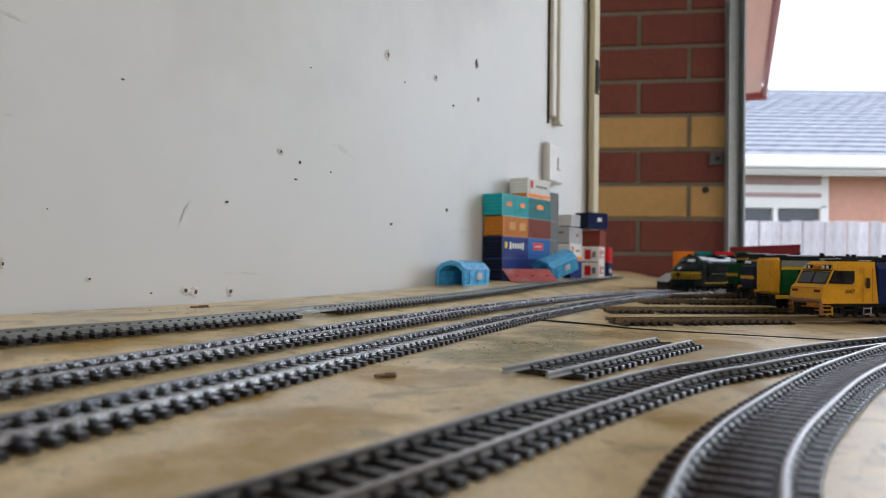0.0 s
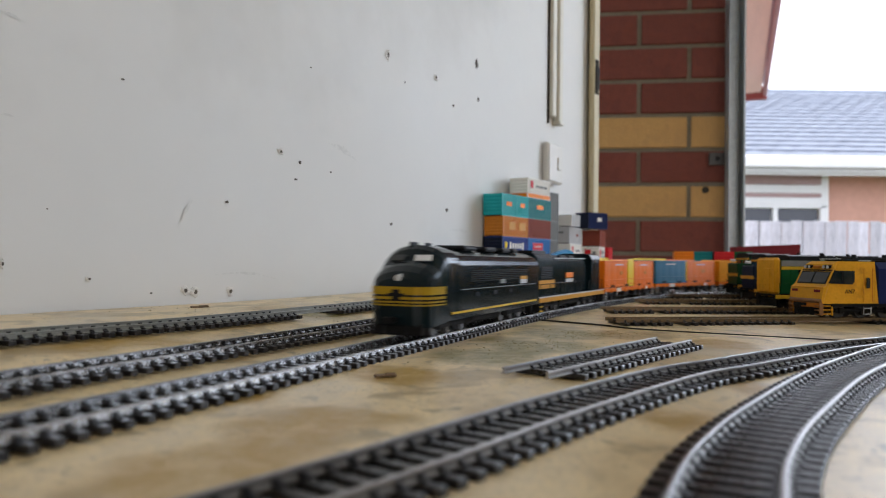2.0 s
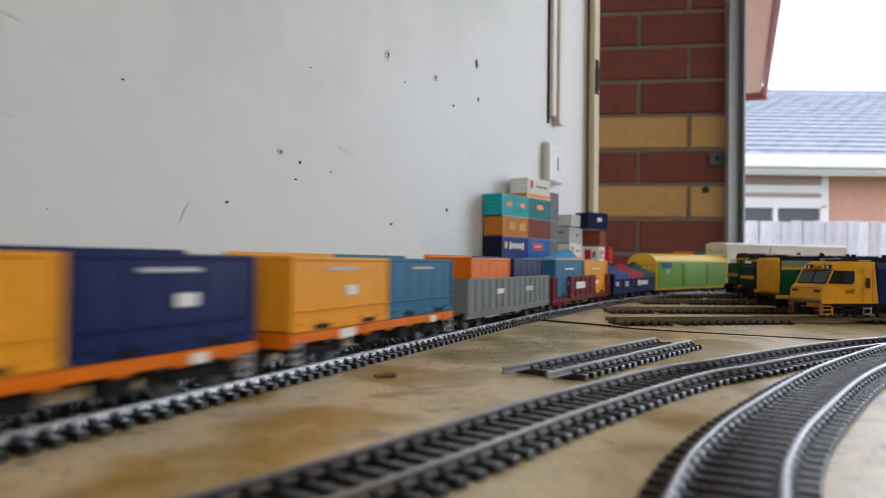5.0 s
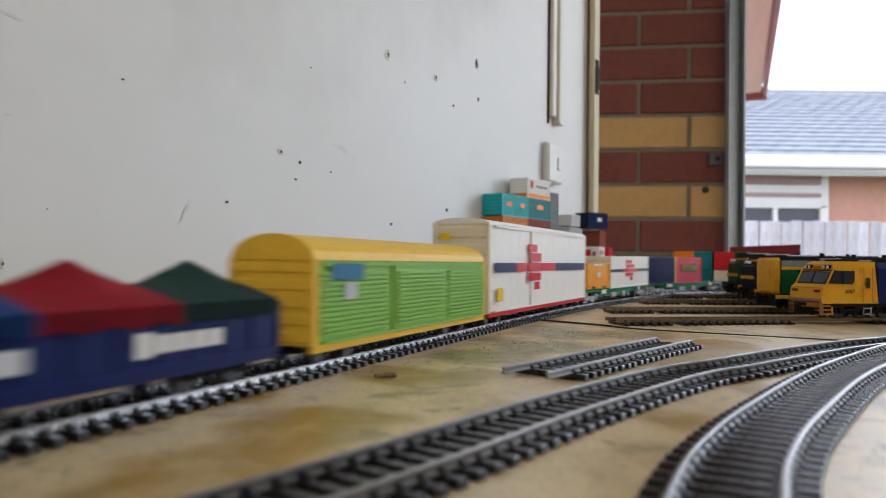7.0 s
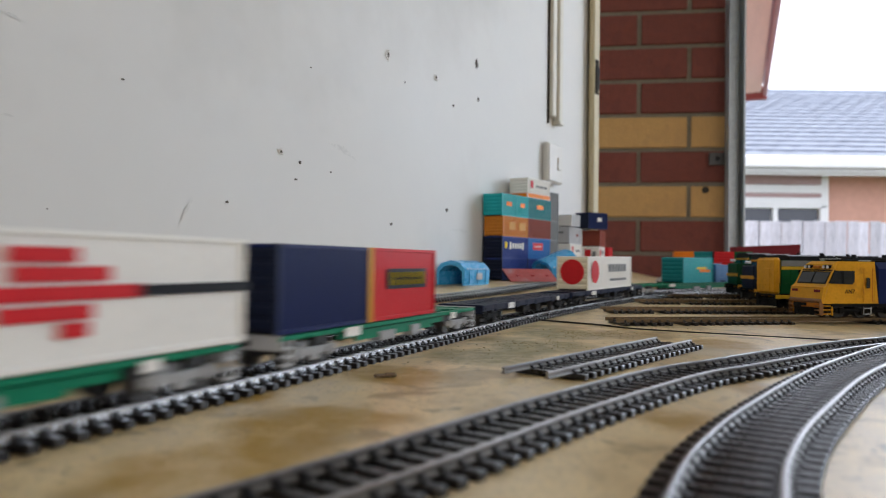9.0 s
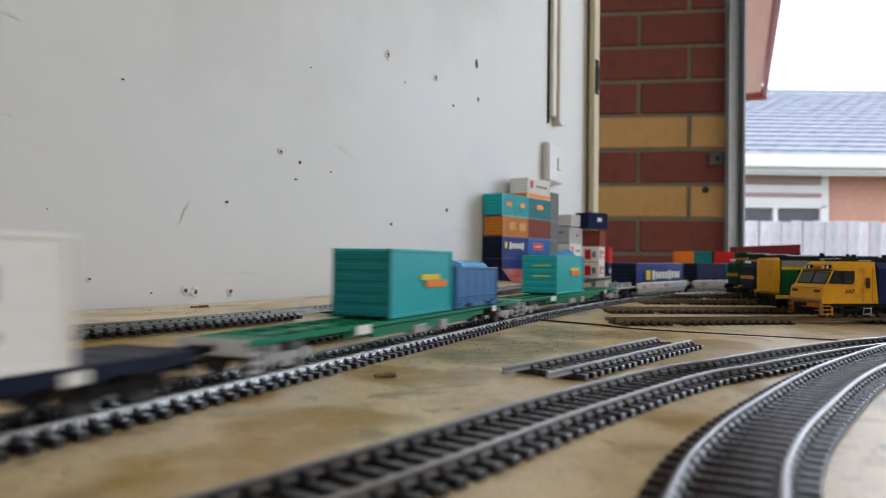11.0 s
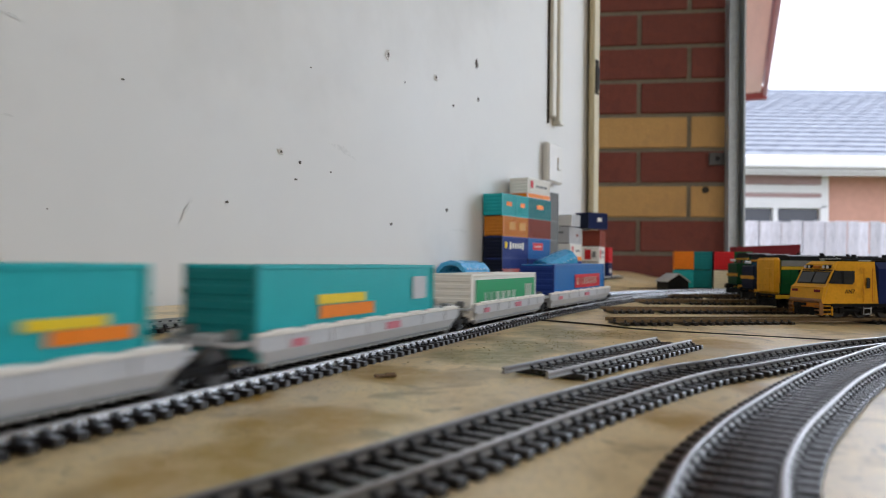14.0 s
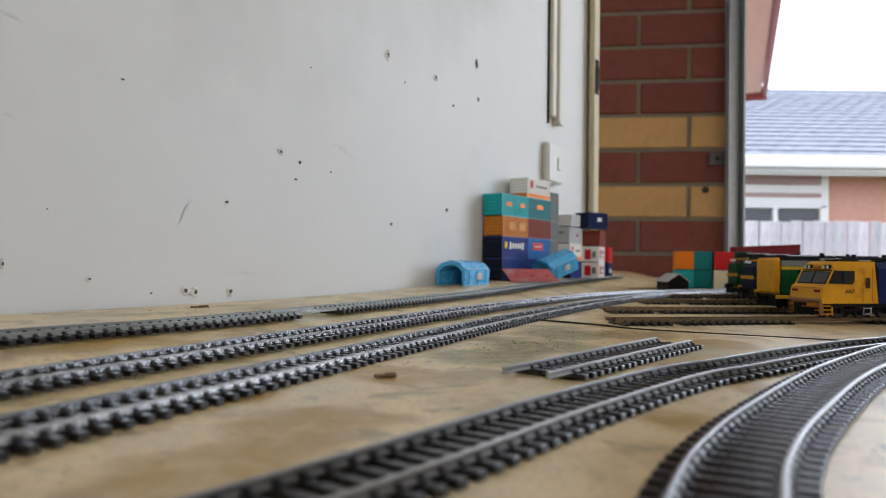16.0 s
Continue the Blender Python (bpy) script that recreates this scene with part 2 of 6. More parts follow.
def box(bm, x, y, z, sx, sy, sz, bevel=0.0, m=None, slot=0):
    """A box centred at x, y with its bottom at z."""
    r = bmesh.ops.create_cube(bm, size=1.0)
    bmesh.ops.scale(bm, vec=(sx, sy, sz), verts=r["verts"])
    bmesh.ops.translate(bm, vec=(x, y, z + sz / 2), verts=r["verts"])
    vs = r["verts"]
    if bevel:
        es = list({e for v in vs for e in v.link_edges})
        rb = bmesh.ops.bevel(bm, geom=es, offset=bevel, segments=1, affect="EDGES")
        vs = list({v for f in rb["faces"] for v in f.verts} | {v for v in vs if v.is_valid})
    if slot:
        for f in {f for v in vs for f in v.link_faces}:
            f.material_index = slot
    if m is not None:
        bmesh.ops.transform(bm, matrix=m, verts=vs)
    return vs


def tube(bm, p, q, r, n=8, r2=None):
    p, q = Vector(p), Vector(q)
    res = bmesh.ops.create_cone(bm, cap_ends=True, segments=n, radius1=r, radius2=r if r2 is None else r2, depth=(q - p).length)
    turn = (q - p).to_track_quat("Z", "Y").to_matrix().to_4x4()
    bmesh.ops.transform(bm, matrix=Matrix.Translation((p + q) / 2) @ turn, verts=res["verts"])
    return res["verts"]


def boxes(name, rows, material, parent=None, label="", bevel=0.0):
    bm = bmesh.new()
    for r in rows:
        box(bm, *r, bevel=bevel)
    return part(name, bm, material, parent, label)


def prism(bm, pts, y0, y1):
    """A profile of (x, z) points drawn out along y."""
    a = [bm.verts.new((x, y0, z)) for x, z in pts]
    b = [bm.verts.new((x, y1, z)) for x, z in pts]
    n = len(pts)
    bm.faces.new(a)
    bm.faces.new(b[::-1])
    for i in range(n):
        bm.faces.new((a[i], b[i], b[(i + 1) % n], a[(i + 1) % n]))


def thing(name, label, category, group=""):
    return tagged(new(name), label, category, group)


# ---- plan ----
def sst(a, b, x):
    t = min(1.0, max(0.0, (x - a) / (b - a)))
    return t * t * (3 - 2 * t)


SIN, COS = math.sin(radians(22.6)), math.cos(radians(22.6))


def rise(x, y):
    """The warp of the plywood: it lifts towards the plaster wall and the far end."""
    u, w = y * SIN - x * COS - 0.1526, y * COS + x * SIN
    return 0.0035 * sst(0.5, 0.95, y) + 0.004 * sst(1.0, 1.35, y) + sst(0.02, 0.13, u) * (0.008 + 0.0085 * sst(0.6, 1.05, w))


def arc(x, y, h, r, s):
    h1 = h + math.degrees(s / r)
    a, b = radians(h), radians(h1)
    return x + r * (math.cos(a) - math.cos(b)), y + r * (math.sin(b) - math.sin(a)), h1


def main_line(s, off=0.0):
    """The running line at s metres past the straight's end: place and heading. off: to its outer side."""
    s += 0.1
    x, y, h = 0.0295, 0.468, 22.6
    if s <= 0:
        a = radians(h)
        x, y = x + s * math.sin(a), y + s * math.cos(a)
    elif s <= 0.36:
        x, y, h = arc(x, y, h, 1.8, s)
    else:
        x, y, h = arc(x, y, h, 1.8, 0.36)
        s -= 0.36
        turn = 0.62 * radians(180 - h)
        x, y, h = arc(x, y, h, 0.62, min(s, turn))
        y -= max(0.0, s - turn)
    a = radians(h)
    return x - off * math.cos(a), y + off * math.sin(a), h


def spline(pts, step=0.0062):
    """Evenly spaced (x, y, heading) along a smooth curve through pts."""
    p = [Vector(q) for q in pts]
    p = [2 * p[0] - p[1]] + p + [2 * p[-1] - p[-2]]
    fine = []
    for i in range(1, len(p) - 2):
        for k in range(40):
            t = k / 40
            fine.append(0.5 * (2 * p[i] + (p[i + 1] - p[i - 1]) * t + (2 * p[i - 1] - 5 * p[i] + 4 * p[i + 1] - p[i + 2]) * t * t
                               + (3 * p[i] - p[i - 1] - 3 * p[i + 1] + p[i + 2]) * t ** 3))
    fine.append(p[-2])
    out, left = [], 0.0
    for a, b in zip(fine, fine[1:]):
        d = b - a
        while left <= d.length:
            q = a + d * (left / d.length)
            out.append((q.x, q.y, math.degrees(math.atan2(d.x, d.y))))
            left += step
        left -= d.length
    return out


TIE, RAILH, GAUGE = 0.0021, 0.0024, 0.0165
TIE_MESH = []


def tie_data():
    if not TIE_MESH:
        bm = bmesh.new()
        box(bm, 0, 0, 0, 0.029, 0.0031, TIE, bevel=0.0003)
        for sx in (-1, 1):
            box(bm, sx * (GAUGE / 2 + 0.0016), 0, TIE - 0.0002, 0.0014, 0.0018, 0.0009)
            box(bm, sx * (GAUGE / 2 + 0.0010), 0, TIE - 0.0002, 0.0006, 0.0016, 0.0016)
            box(bm, sx * (GAUGE / 2 - 0.0008), 0, TIE - 0.0002, 0.0014, 0.0018, 0.0009)
            box(bm, sx * (GAUGE / 2 - 0.0002), 0, TIE - 0.0002, 0.0006, 0.0016, 0.0016)
        me = bpy.data.meshes.new("sleeper")
        bmesh.ops.recalc_face_normals(bm, faces=bm.faces)
        bm.to_mesh(me)
        bm.free()
        me.materials.append(SLEEPER)
        TIE_MESH.append(me)
    return TIE_MESH[0]


def ground_pose(x, y, h, dz=0.0):
    """A pose on the board, its y axis along the heading."""
    return Matrix.Translation((x, y, rise(x, y) + dz)) @ Matrix.Rotation(-radians(h), 4, "Z")


def track(label, rows, steel=RAIL, single=lambda x, y: True, skip=lambda i: False, lift=0.0, web=None):
    """A length of model track: two rails, and sleepers one by one where the camera passes near."""
    root = thing("model_track", label, "model track", "model railway tracks")
    rest = bmesh.new()
    me = tie_data()
    for i, (x, y, h) in enumerate(rows):
        if skip(i):
            continue
        m = ground_pose(x, y, h + random.uniform(-1.2, 1.2), lift)
        if single(x, y):
            t = new("sleeper", me)
            t.parent = root
            t.matrix_basis = m
        else:
            box(rest, 0, 0, 0, 0.029, 0.0027, TIE, m=m)
    if len(rest.verts):
        tagged(part("sleepers", rest, SLEEPER, root), kind="stuff")
    else:
        rest.free()
    prof = [(-0.0011, 0), (0.0011, 0), (0.0011, 0.0003), (0.00038, 0.0007), (0.00034, 0.0016), (0.00055, 0.0018), (0.00055, 0.0023),
            (0.0004, RAILH), (-0.0004, RAILH), (-0.00055, 0.0023), (-0.00055, 0.0018), (-0.00034, 0.0016), (-0.00038, 0.0007), (-0.0011, 0.0003)]
    for side in (-1, 1):
        bm = bmesh.new()
        last = None
        for x, y, h in rows:
            m = ground_pose(x, y, h, TIE + lift)
            ring = [bm.verts.new(m @ Vector((side * (GAUGE / 2 + 0.0004) + px, 0, pz))) for px, pz in prof]
            if last:
                for k in range(len(ring)):
                    bm.faces.new((last[k], ring[k], ring[(k + 1) % len(ring)], last[(k + 1) % len(ring)])).material_index = 0 if 5 <= k <= 9 else 1
            else:
                bm.faces.new(ring)
            last = ring
        bm.faces.new(last)
        part("rail", bm, [steel, web or (RAILWEB if steel is RAIL else steel)], root)
    return root


# ---- the garage ----
FLOOR, CEILING = -0.92, 1.6


def slab(name, label, material, pts, z0, z1, kind="structure"):
    bm = bmesh.new()
    a = [bm.verts.new((x, y, z0)) for x, y in pts]
    b = [bm.verts.new((x, y, z1)) for x, y in pts]
    bm.faces.new(a[::-1])
    bm.faces.new(b)
    n = len(pts)
    for i in range(n):
        bm.faces.new((a[i], a[(i + 1) % n], b[(i + 1) % n], b[i]))
    return tagged(part(name, bm, material), label, name.split("_")[0], kind=kind)


def wall_at(y):
    """x of the plaster wall's face."""
    return -0.2563 + (y - 0.4181) * 0.568


def brick_y(x):
    """y of the brick pier's face."""
    return (1.8469 - 0.1443 * x) / 0.9895


TURN = math.degrees(math.atan2(0.568, 1))
WDIR = Vector((0.568, 1, 0)).normalized()
WOUT = Vector((1, -0.568, 0)).normalized()
slab("floor", "grey concrete garage floor", CONCRETE, [(wall_at(-5.2) - 0.1, -5.2), (4.6, -5.2), (4.6, 1.9), (-0.6, 1.9), (-0.6, 1.3), (wall_at(0) - 0.1, 0)], FLOOR - 0.1, FLOOR)
slab("ceiling", "off-white plasterboard garage ceiling", CEIL, [(-3.9, -5.4), (4.9, -5.4), (4.9, 2.0), (-3.9, 2.0)], CEILING, CEILING + 0.08)


def plaster_wall():
    n = Vector((-1, 0.568, 0)).normalized() * 0.11
    a, b = (wall_at(-5.2), -5.2), (wall_at(1.328), 1.328)
    slab("wall_west", "off-white painted plaster wall, scuffed and full of old screw holes", WALL,
         [a, b, (b[0] + n.x, b[1] + n.y), (a[0] + n.x, a[1] + n.y)], FLOOR, CEILING)


plaster_wall()
slab("wall_east", "off-white garage side wall", WALL, [(4.6, -5.3), (4.75, -5.3), (4.75, 1.9), (4.6, 1.9)], FLOOR, CEILING)
# the rear wall with its window opening
slab("wall_south", "off-white rear wall below its window", WALL, [(-3.6, -5.35), (4.6, -5.35), (4.6, -5.2), (-3.6, -5.2)], FLOOR, 0.1)
slab("wall_south_upper", "off-white rear wall above its window", WALL, [(-3.6, -5.35), (4.6, -5.35), (4.6, -5.2), (-3.6, -5.2)], 1.4, CEILING)
slab("wall_south_left", "off-white rear wall beside its window", WALL, [(-3.6, -5.35), (0.0, -5.35), (0.0, -5.2), (-3.6, -5.2)], 0.1, 1.4)
slab("wall_south_right", "off-white rear wall beside its window", WALL, [(2.8, -5.35), (4.6, -5.35), (4.6, -5.2), (2.8, -5.2)], 0.1, 1.4)
# the beam over the door opening and the far jamb
slab("lintel", "painted beam over the garage door opening", CEIL, [(0.70, 1.70), (4.6, 1.12), (4.6, 1.3), (0.72, 1.88)], 1.35, CEILING)
slab("wall_far_jamb", "brick jamb beyond the garage door opening", BRICK, [(3.28, 1.31), (4.6, 1.12), (4.6, 1.3), (3.28, 1.49)], FLOOR, 1.35)


def pier():
    """The brick pier: mortar core and single bricks in stretcher bond, two cream courses."""
    core = slab("wall_north", "dark red and cream brick pier with raked mortar joints", MORTAR,
                [(-0.6, brick_y(-0.6) + 0.006), (0.685, brick_y(0.685) + 0.006), (0.70, brick_y(0.7) + 0.12), (-0.6, brick_y(-0.6) + 0.12)], FLOOR, CEILING)
    me = {}
    for w in (0.22, 0.105):
        bm = bmesh.new()
        box(bm, 0, 0, 0, w, 0.10, 0.0745, bevel=0.0022)
        for key, material in (("red", BRICK), ("cream", CREAM)):
            m = bpy.data.meshes.new("brick")
            bmesh.ops.recalc_face_normals(bm, faces=bm.faces)
            bm.to_mesh(m)
            m.materials.append(material)
            me[w, key] = m
        bm.free()
    ang = -math.degrees(math.atan2(0.1443, 0.9895))
    along = Vector((0.9895, -0.1443, 0))
    start = Vector((0.684, brick_y(0.684), 0))
    for c in range(-13, 18):
        z = 0.157 + 0.0846 * c
        row = [0.078 if c % 2 == 0 else 0.197] + [0.22] * 4
        d = 0.0
        for full in row:
            b = new("brick", me[0.22, "cream" if c in (0, 2) else "red"])
            b.parent = core
            mid = start - along * (d + full / 2)
            b.matrix_basis = Matrix.Translation((mid.x, mid.y + 0.05 + random.uniform(-0.001, 0.001), z)) @ pose(0, 0, 0, 0, random.uniform(-0.2, 0.2), ang) @ Matrix.Diagonal((full / 0.22, 1, 1, 1))
            d += full + 0.0105


pier()


def on_wall(y, z, out=0.0):
    """A pose on the plaster wall: x along it, y out of it."""
    p = Vector((wall_at(y), y, z)) + WOUT * out
    rot = Matrix((( WDIR.x, WOUT.x, 0, 0), (WDIR.y, WOUT.y, 0, 0), (0, 0, 1, 0), (0, 0, 0, 1)))
    return Matrix.Translation(p) @ rot


def wall_fittings():
    # timber jamb at the wall's end
    t = boxes("trim_jamb", [(0.0, -0.055, FLOOR, 0.024, 0.13, CEILING - FLOOR), (-0.014, 0.012, FLOOR, 0.03, 0.010, CEILING - FLOOR)], TIMBER, bevel=0.002)
    t.matrix_basis = on_wall(1.337, 0)
    tagged(t, "cream painted timber jamb, chipped at the edge", "trim", kind="structure")
    # chipped dent of the jamb
    d = boxes("dark_dent", [(0, 0, 0, 0.014, 0.006, 0.062), (0.002, 0, 0.010, 0.020, 0.006, 0.040)], SEAMSHADE, None, bevel=0.0015)
    d.matrix_basis = on_wall(1.322, 0.345, 0.0165)
    tagged(d, "dark worn latch hole in the timber jamb", "latch hole")
    # cable cover strip
    c = thing("cable_cover", "cream plastic cable cover strip ending above the switch", "cable cover")
    boxes("strip", [(-0.004, 0.004, 0.272, 0.018, 0.008, 1.3)], CABLECREAM, c, bevel=0.002)
    boxes("strip", [(0.014, 0.006, 0.266, 0.016, 0.012, 1.3)], CABLECREAM, c, bevel=0.002)
    boxes("cap", [(0.014, 0.007, 0.262, 0.018, 0.014, 0.005)], CABLECREAM, c, bevel=0.001)
    # dark strip standing in for the shadow at the cover's left edge
    boxes("painted_shadow", [(-0.015, 0.001, 0.262, 0.004, 0.003, 1.3)], SEAMSHADE, c)
    c.matrix_basis = on_wall(1.168, 0)
    s = thing("switch_plate", "white plastic light switch plate on the wall", "switch")
    boxes("plate", [(0, 0.006, 0, 0.062, 0.012, 0.062)], WHITEPLASTIC, s, bevel=0.003)
    boxes("rocker", [(0.012, 0.0125, 0.022, 0.014, 0.003, 0.02)], WHITEPLASTIC, s, bevel=0.001)
    s.matrix_basis = on_wall(1.163, 0.167)


wall_fittings()


def post():
    p = thing("door_track", "galvanised steel garage door track beside the brick pier", "door track")
    boxes("channel_web", [(0.0, 0.0, FLOOR, 0.034, 0.006, CEILING - FLOOR)], GALV, p, bevel=0.001)
    boxes("channel_flange", [(0.016, -0.02, FLOOR, 0.004, 0.045, CEILING - FLOOR)], GALV, p, bevel=0.001)
    boxes("channel_lip", [(-0.016, -0.018, FLOOR, 0.004, 0.04, CEILING - FLOOR)], GALV, p, bevel=0.001)
    boxes("rubber_seal", [(0.024, 0.01, FLOOR, 0.008, 0.02, CEILING - FLOOR)], BLACK, p, bevel=0.001)
    p.matrix_basis = pose(0.688, 1.746, 0, 0, 0, -8.3)
    b = thing("wall_bracket", "small galvanised bracket screwed to the brick pier", "bracket")
    boxes("bracket_plate", [(0, 0, 0, 0.036, 0.008, 0.03)], WHEEL, b, bevel=0.001)
    bm = bmesh.new()
    tube(bm, (0, -0.004, 0.015), (0, -0.008, 0.015), 0.006)
    part("bolt", bm, BLACK, b)
    b.matrix_basis = pose(0.653, 1.755, 0.28, 0, 0, -8.3)
    b = thing("wall_plug", "dark bolt hole in the cream brick", "bolt hole")
    bm = bmesh.new()
    tube(bm, (0, 0.004, 0), (0, -0.004, 0), 0.008, 10)
    part("hole", bm, SEAMSHADE, b)
    b.matrix_basis = pose(0.632, 1.772, 0.222, 0, 0, -8.3)


post()


def table():
    """The plywood top, one warped sheet to each side of the joint, on a timber frame."""
    bm = bmesh.new()
    nx, ny = 90, 200
    y0, y1 = -4.6, 1.76
    grid = []
    for j in range(ny + 1):
        y = y0 + (y1 - y0) * (j / ny) ** 0.75
        xa, xb = wall_at(y) + 0.004, 1.75
        if y > 1.30:
            xa = wall_at(1.30) - (y - 1.30) * 0.2
        row = []
        for i in range(nx + 1):
            x = xa + (xb - xa) * (i / nx) ** 1.5
            row.append(bm.verts.new((x, y, rise(x, y) + 0.0006 * noise.noise((x * 6, y * 6, 3)))))
        grid.append(row)
    for j in range(ny):
        for i in range(nx):
            bm.faces.new((grid[j][i], grid[j][i + 1], grid[j + 1][i + 1], grid[j + 1][i]))
    r = bmesh.ops.extrude_face_region(bm, geom=list(bm.faces))
    bmesh.ops.translate(bm, vec=(0, 0, -0.018), verts=[g for g in r["geom"] if isinstance(g, bmesh.types.BMVert)])
    root = thing("layout_table", "stained bare plywood layout table with a butt joint", "table")
    part("tabletop", bm, PLY, root, "pale plywood with brown water stains", smooth=False)
    for x, y in ((1.6, -4.4), (1.6, -1.4), (1.6, 1.6), (-0.9, -1.4), (0.5, 1.6), (-2.4, -4.4)):
        boxes("leg", [(x, y, FLOOR, 0.09, 0.045, -FLOOR - 0.02)], TIMBER, root, bevel=0.003)


table()


def seam():
    """The butt joint between two sheets."""
    pts = spline([(0.065, 0.535), (0.105, 0.494), (0.13, 0.461), (0.224, 0.406), (0.36, 0.33)], 0.006)
    bm = bmesh.new()
    last = None
    for i, (x, y, h) in enumerate(pts):
        w = 0.0007 + 0.0005 * noise.noise((i * 0.7, 0, 0))
        m = ground_pose(x, y, h, 0.0009)
        ring = [bm.verts.new(m @ Vector(v)) for v in ((-w, 0, -0.002), (-w, 0, 0), (w, 0, 0), (w, 0, -0.002))]
        if last:
            for k in range(4):
                bm.faces.new((last[k], ring[k], ring[(k + 1) % 4], last[(k + 1) % 4]))
        last = ring
    tagged(part("board_joint", bm, SEAMSHADE), "dark butt joint between two plywood sheets", "joint", kind="structure")


seam()

# ---- tracks ----
near = lambda x, y: -0.5 < x < 0.7 and 0.08 < y < 1.2 and abs(x) < 0.66 * y + 0.05
step = 0.0066
track("straight model track curving away, black sleepers and bright rails", [main_line(-4.4 + step * i) for i in range(int(8.8 / step))], RAIL, near)
track("parallel outer model track, black sleepers and bright rails", [main_line(-4.4 + step * i, 0.052) for i in range(int(8.9 / step))], RAIL, near)
track("tarnished siding track along the plaster wall", spline([(-0.95, -1.27), (-0.56, -0.49), (-0.43, -0.23), (-0.30, 0.03), (-0.22, 0.19), (-0.172, 0.2866), (-0.124, 0.374), (-0.0546, 0.5345), (0.0088, 0.6753), (0.0725, 0.807), (0.17, 1.02), (0.319, 1.36)]),
      DULLRAIL, near, skip=lambda i: 309 <= i <= 315)
track("curved model track joining the points", spline([(-0.3, -0.28), (-0.088, 0.034), (-0.0100, 0.1392), (0.0305, 0.1950), (0.0815, 0.257), (0.1124, 0.284), (0.1508, 0.3186), (0.1954, 0.3549), (0.2265, 0.3754), (0.32, 0.43), (0.5, 0.475), (0.9, 0.49)]), RAIL, near, web=DULLWEB)
track("tightly curved diverging track of the points", spline([(-0.03, -0.3), (-0.02, -0.03), (0.0424, 0.1112), (0.0664, 0.1580), (0.0995, 0.2065), (0.147, 0.2687), (0.2143, 0.3432), (0.26, 0.385), (0.31, 0.421)]), RAIL, near, web=DULLWEB)
track("short loose piece of track lying on the plywood", spline([(0.0285, 0.2525), (0.072, 0.31), (0.1165, 0.368)]), RAIL, near, skip=lambda i: i in (0, 1, 2), lift=0.0004, web=DULLWEB)
PARKED = ((0.115, 0.502, 0.2), (0.135, 0.617, 0.1), (0.195, 0.735, 0.05), (0.255, 0.842, 0.04))
for k, (x, y, g) in enumerate(PARKED):
    track("rusty storage siding track with gaps between its sleepers", spline([(x, y), (x + 0.4, y + 0.4 * g), (x + 0.85, y + 0.85 * g)]), RUSTRAIL, near,
          skip=lambda i: i == 0 or (21 < i < 32 and k == 0) or (i % 31 == 7))


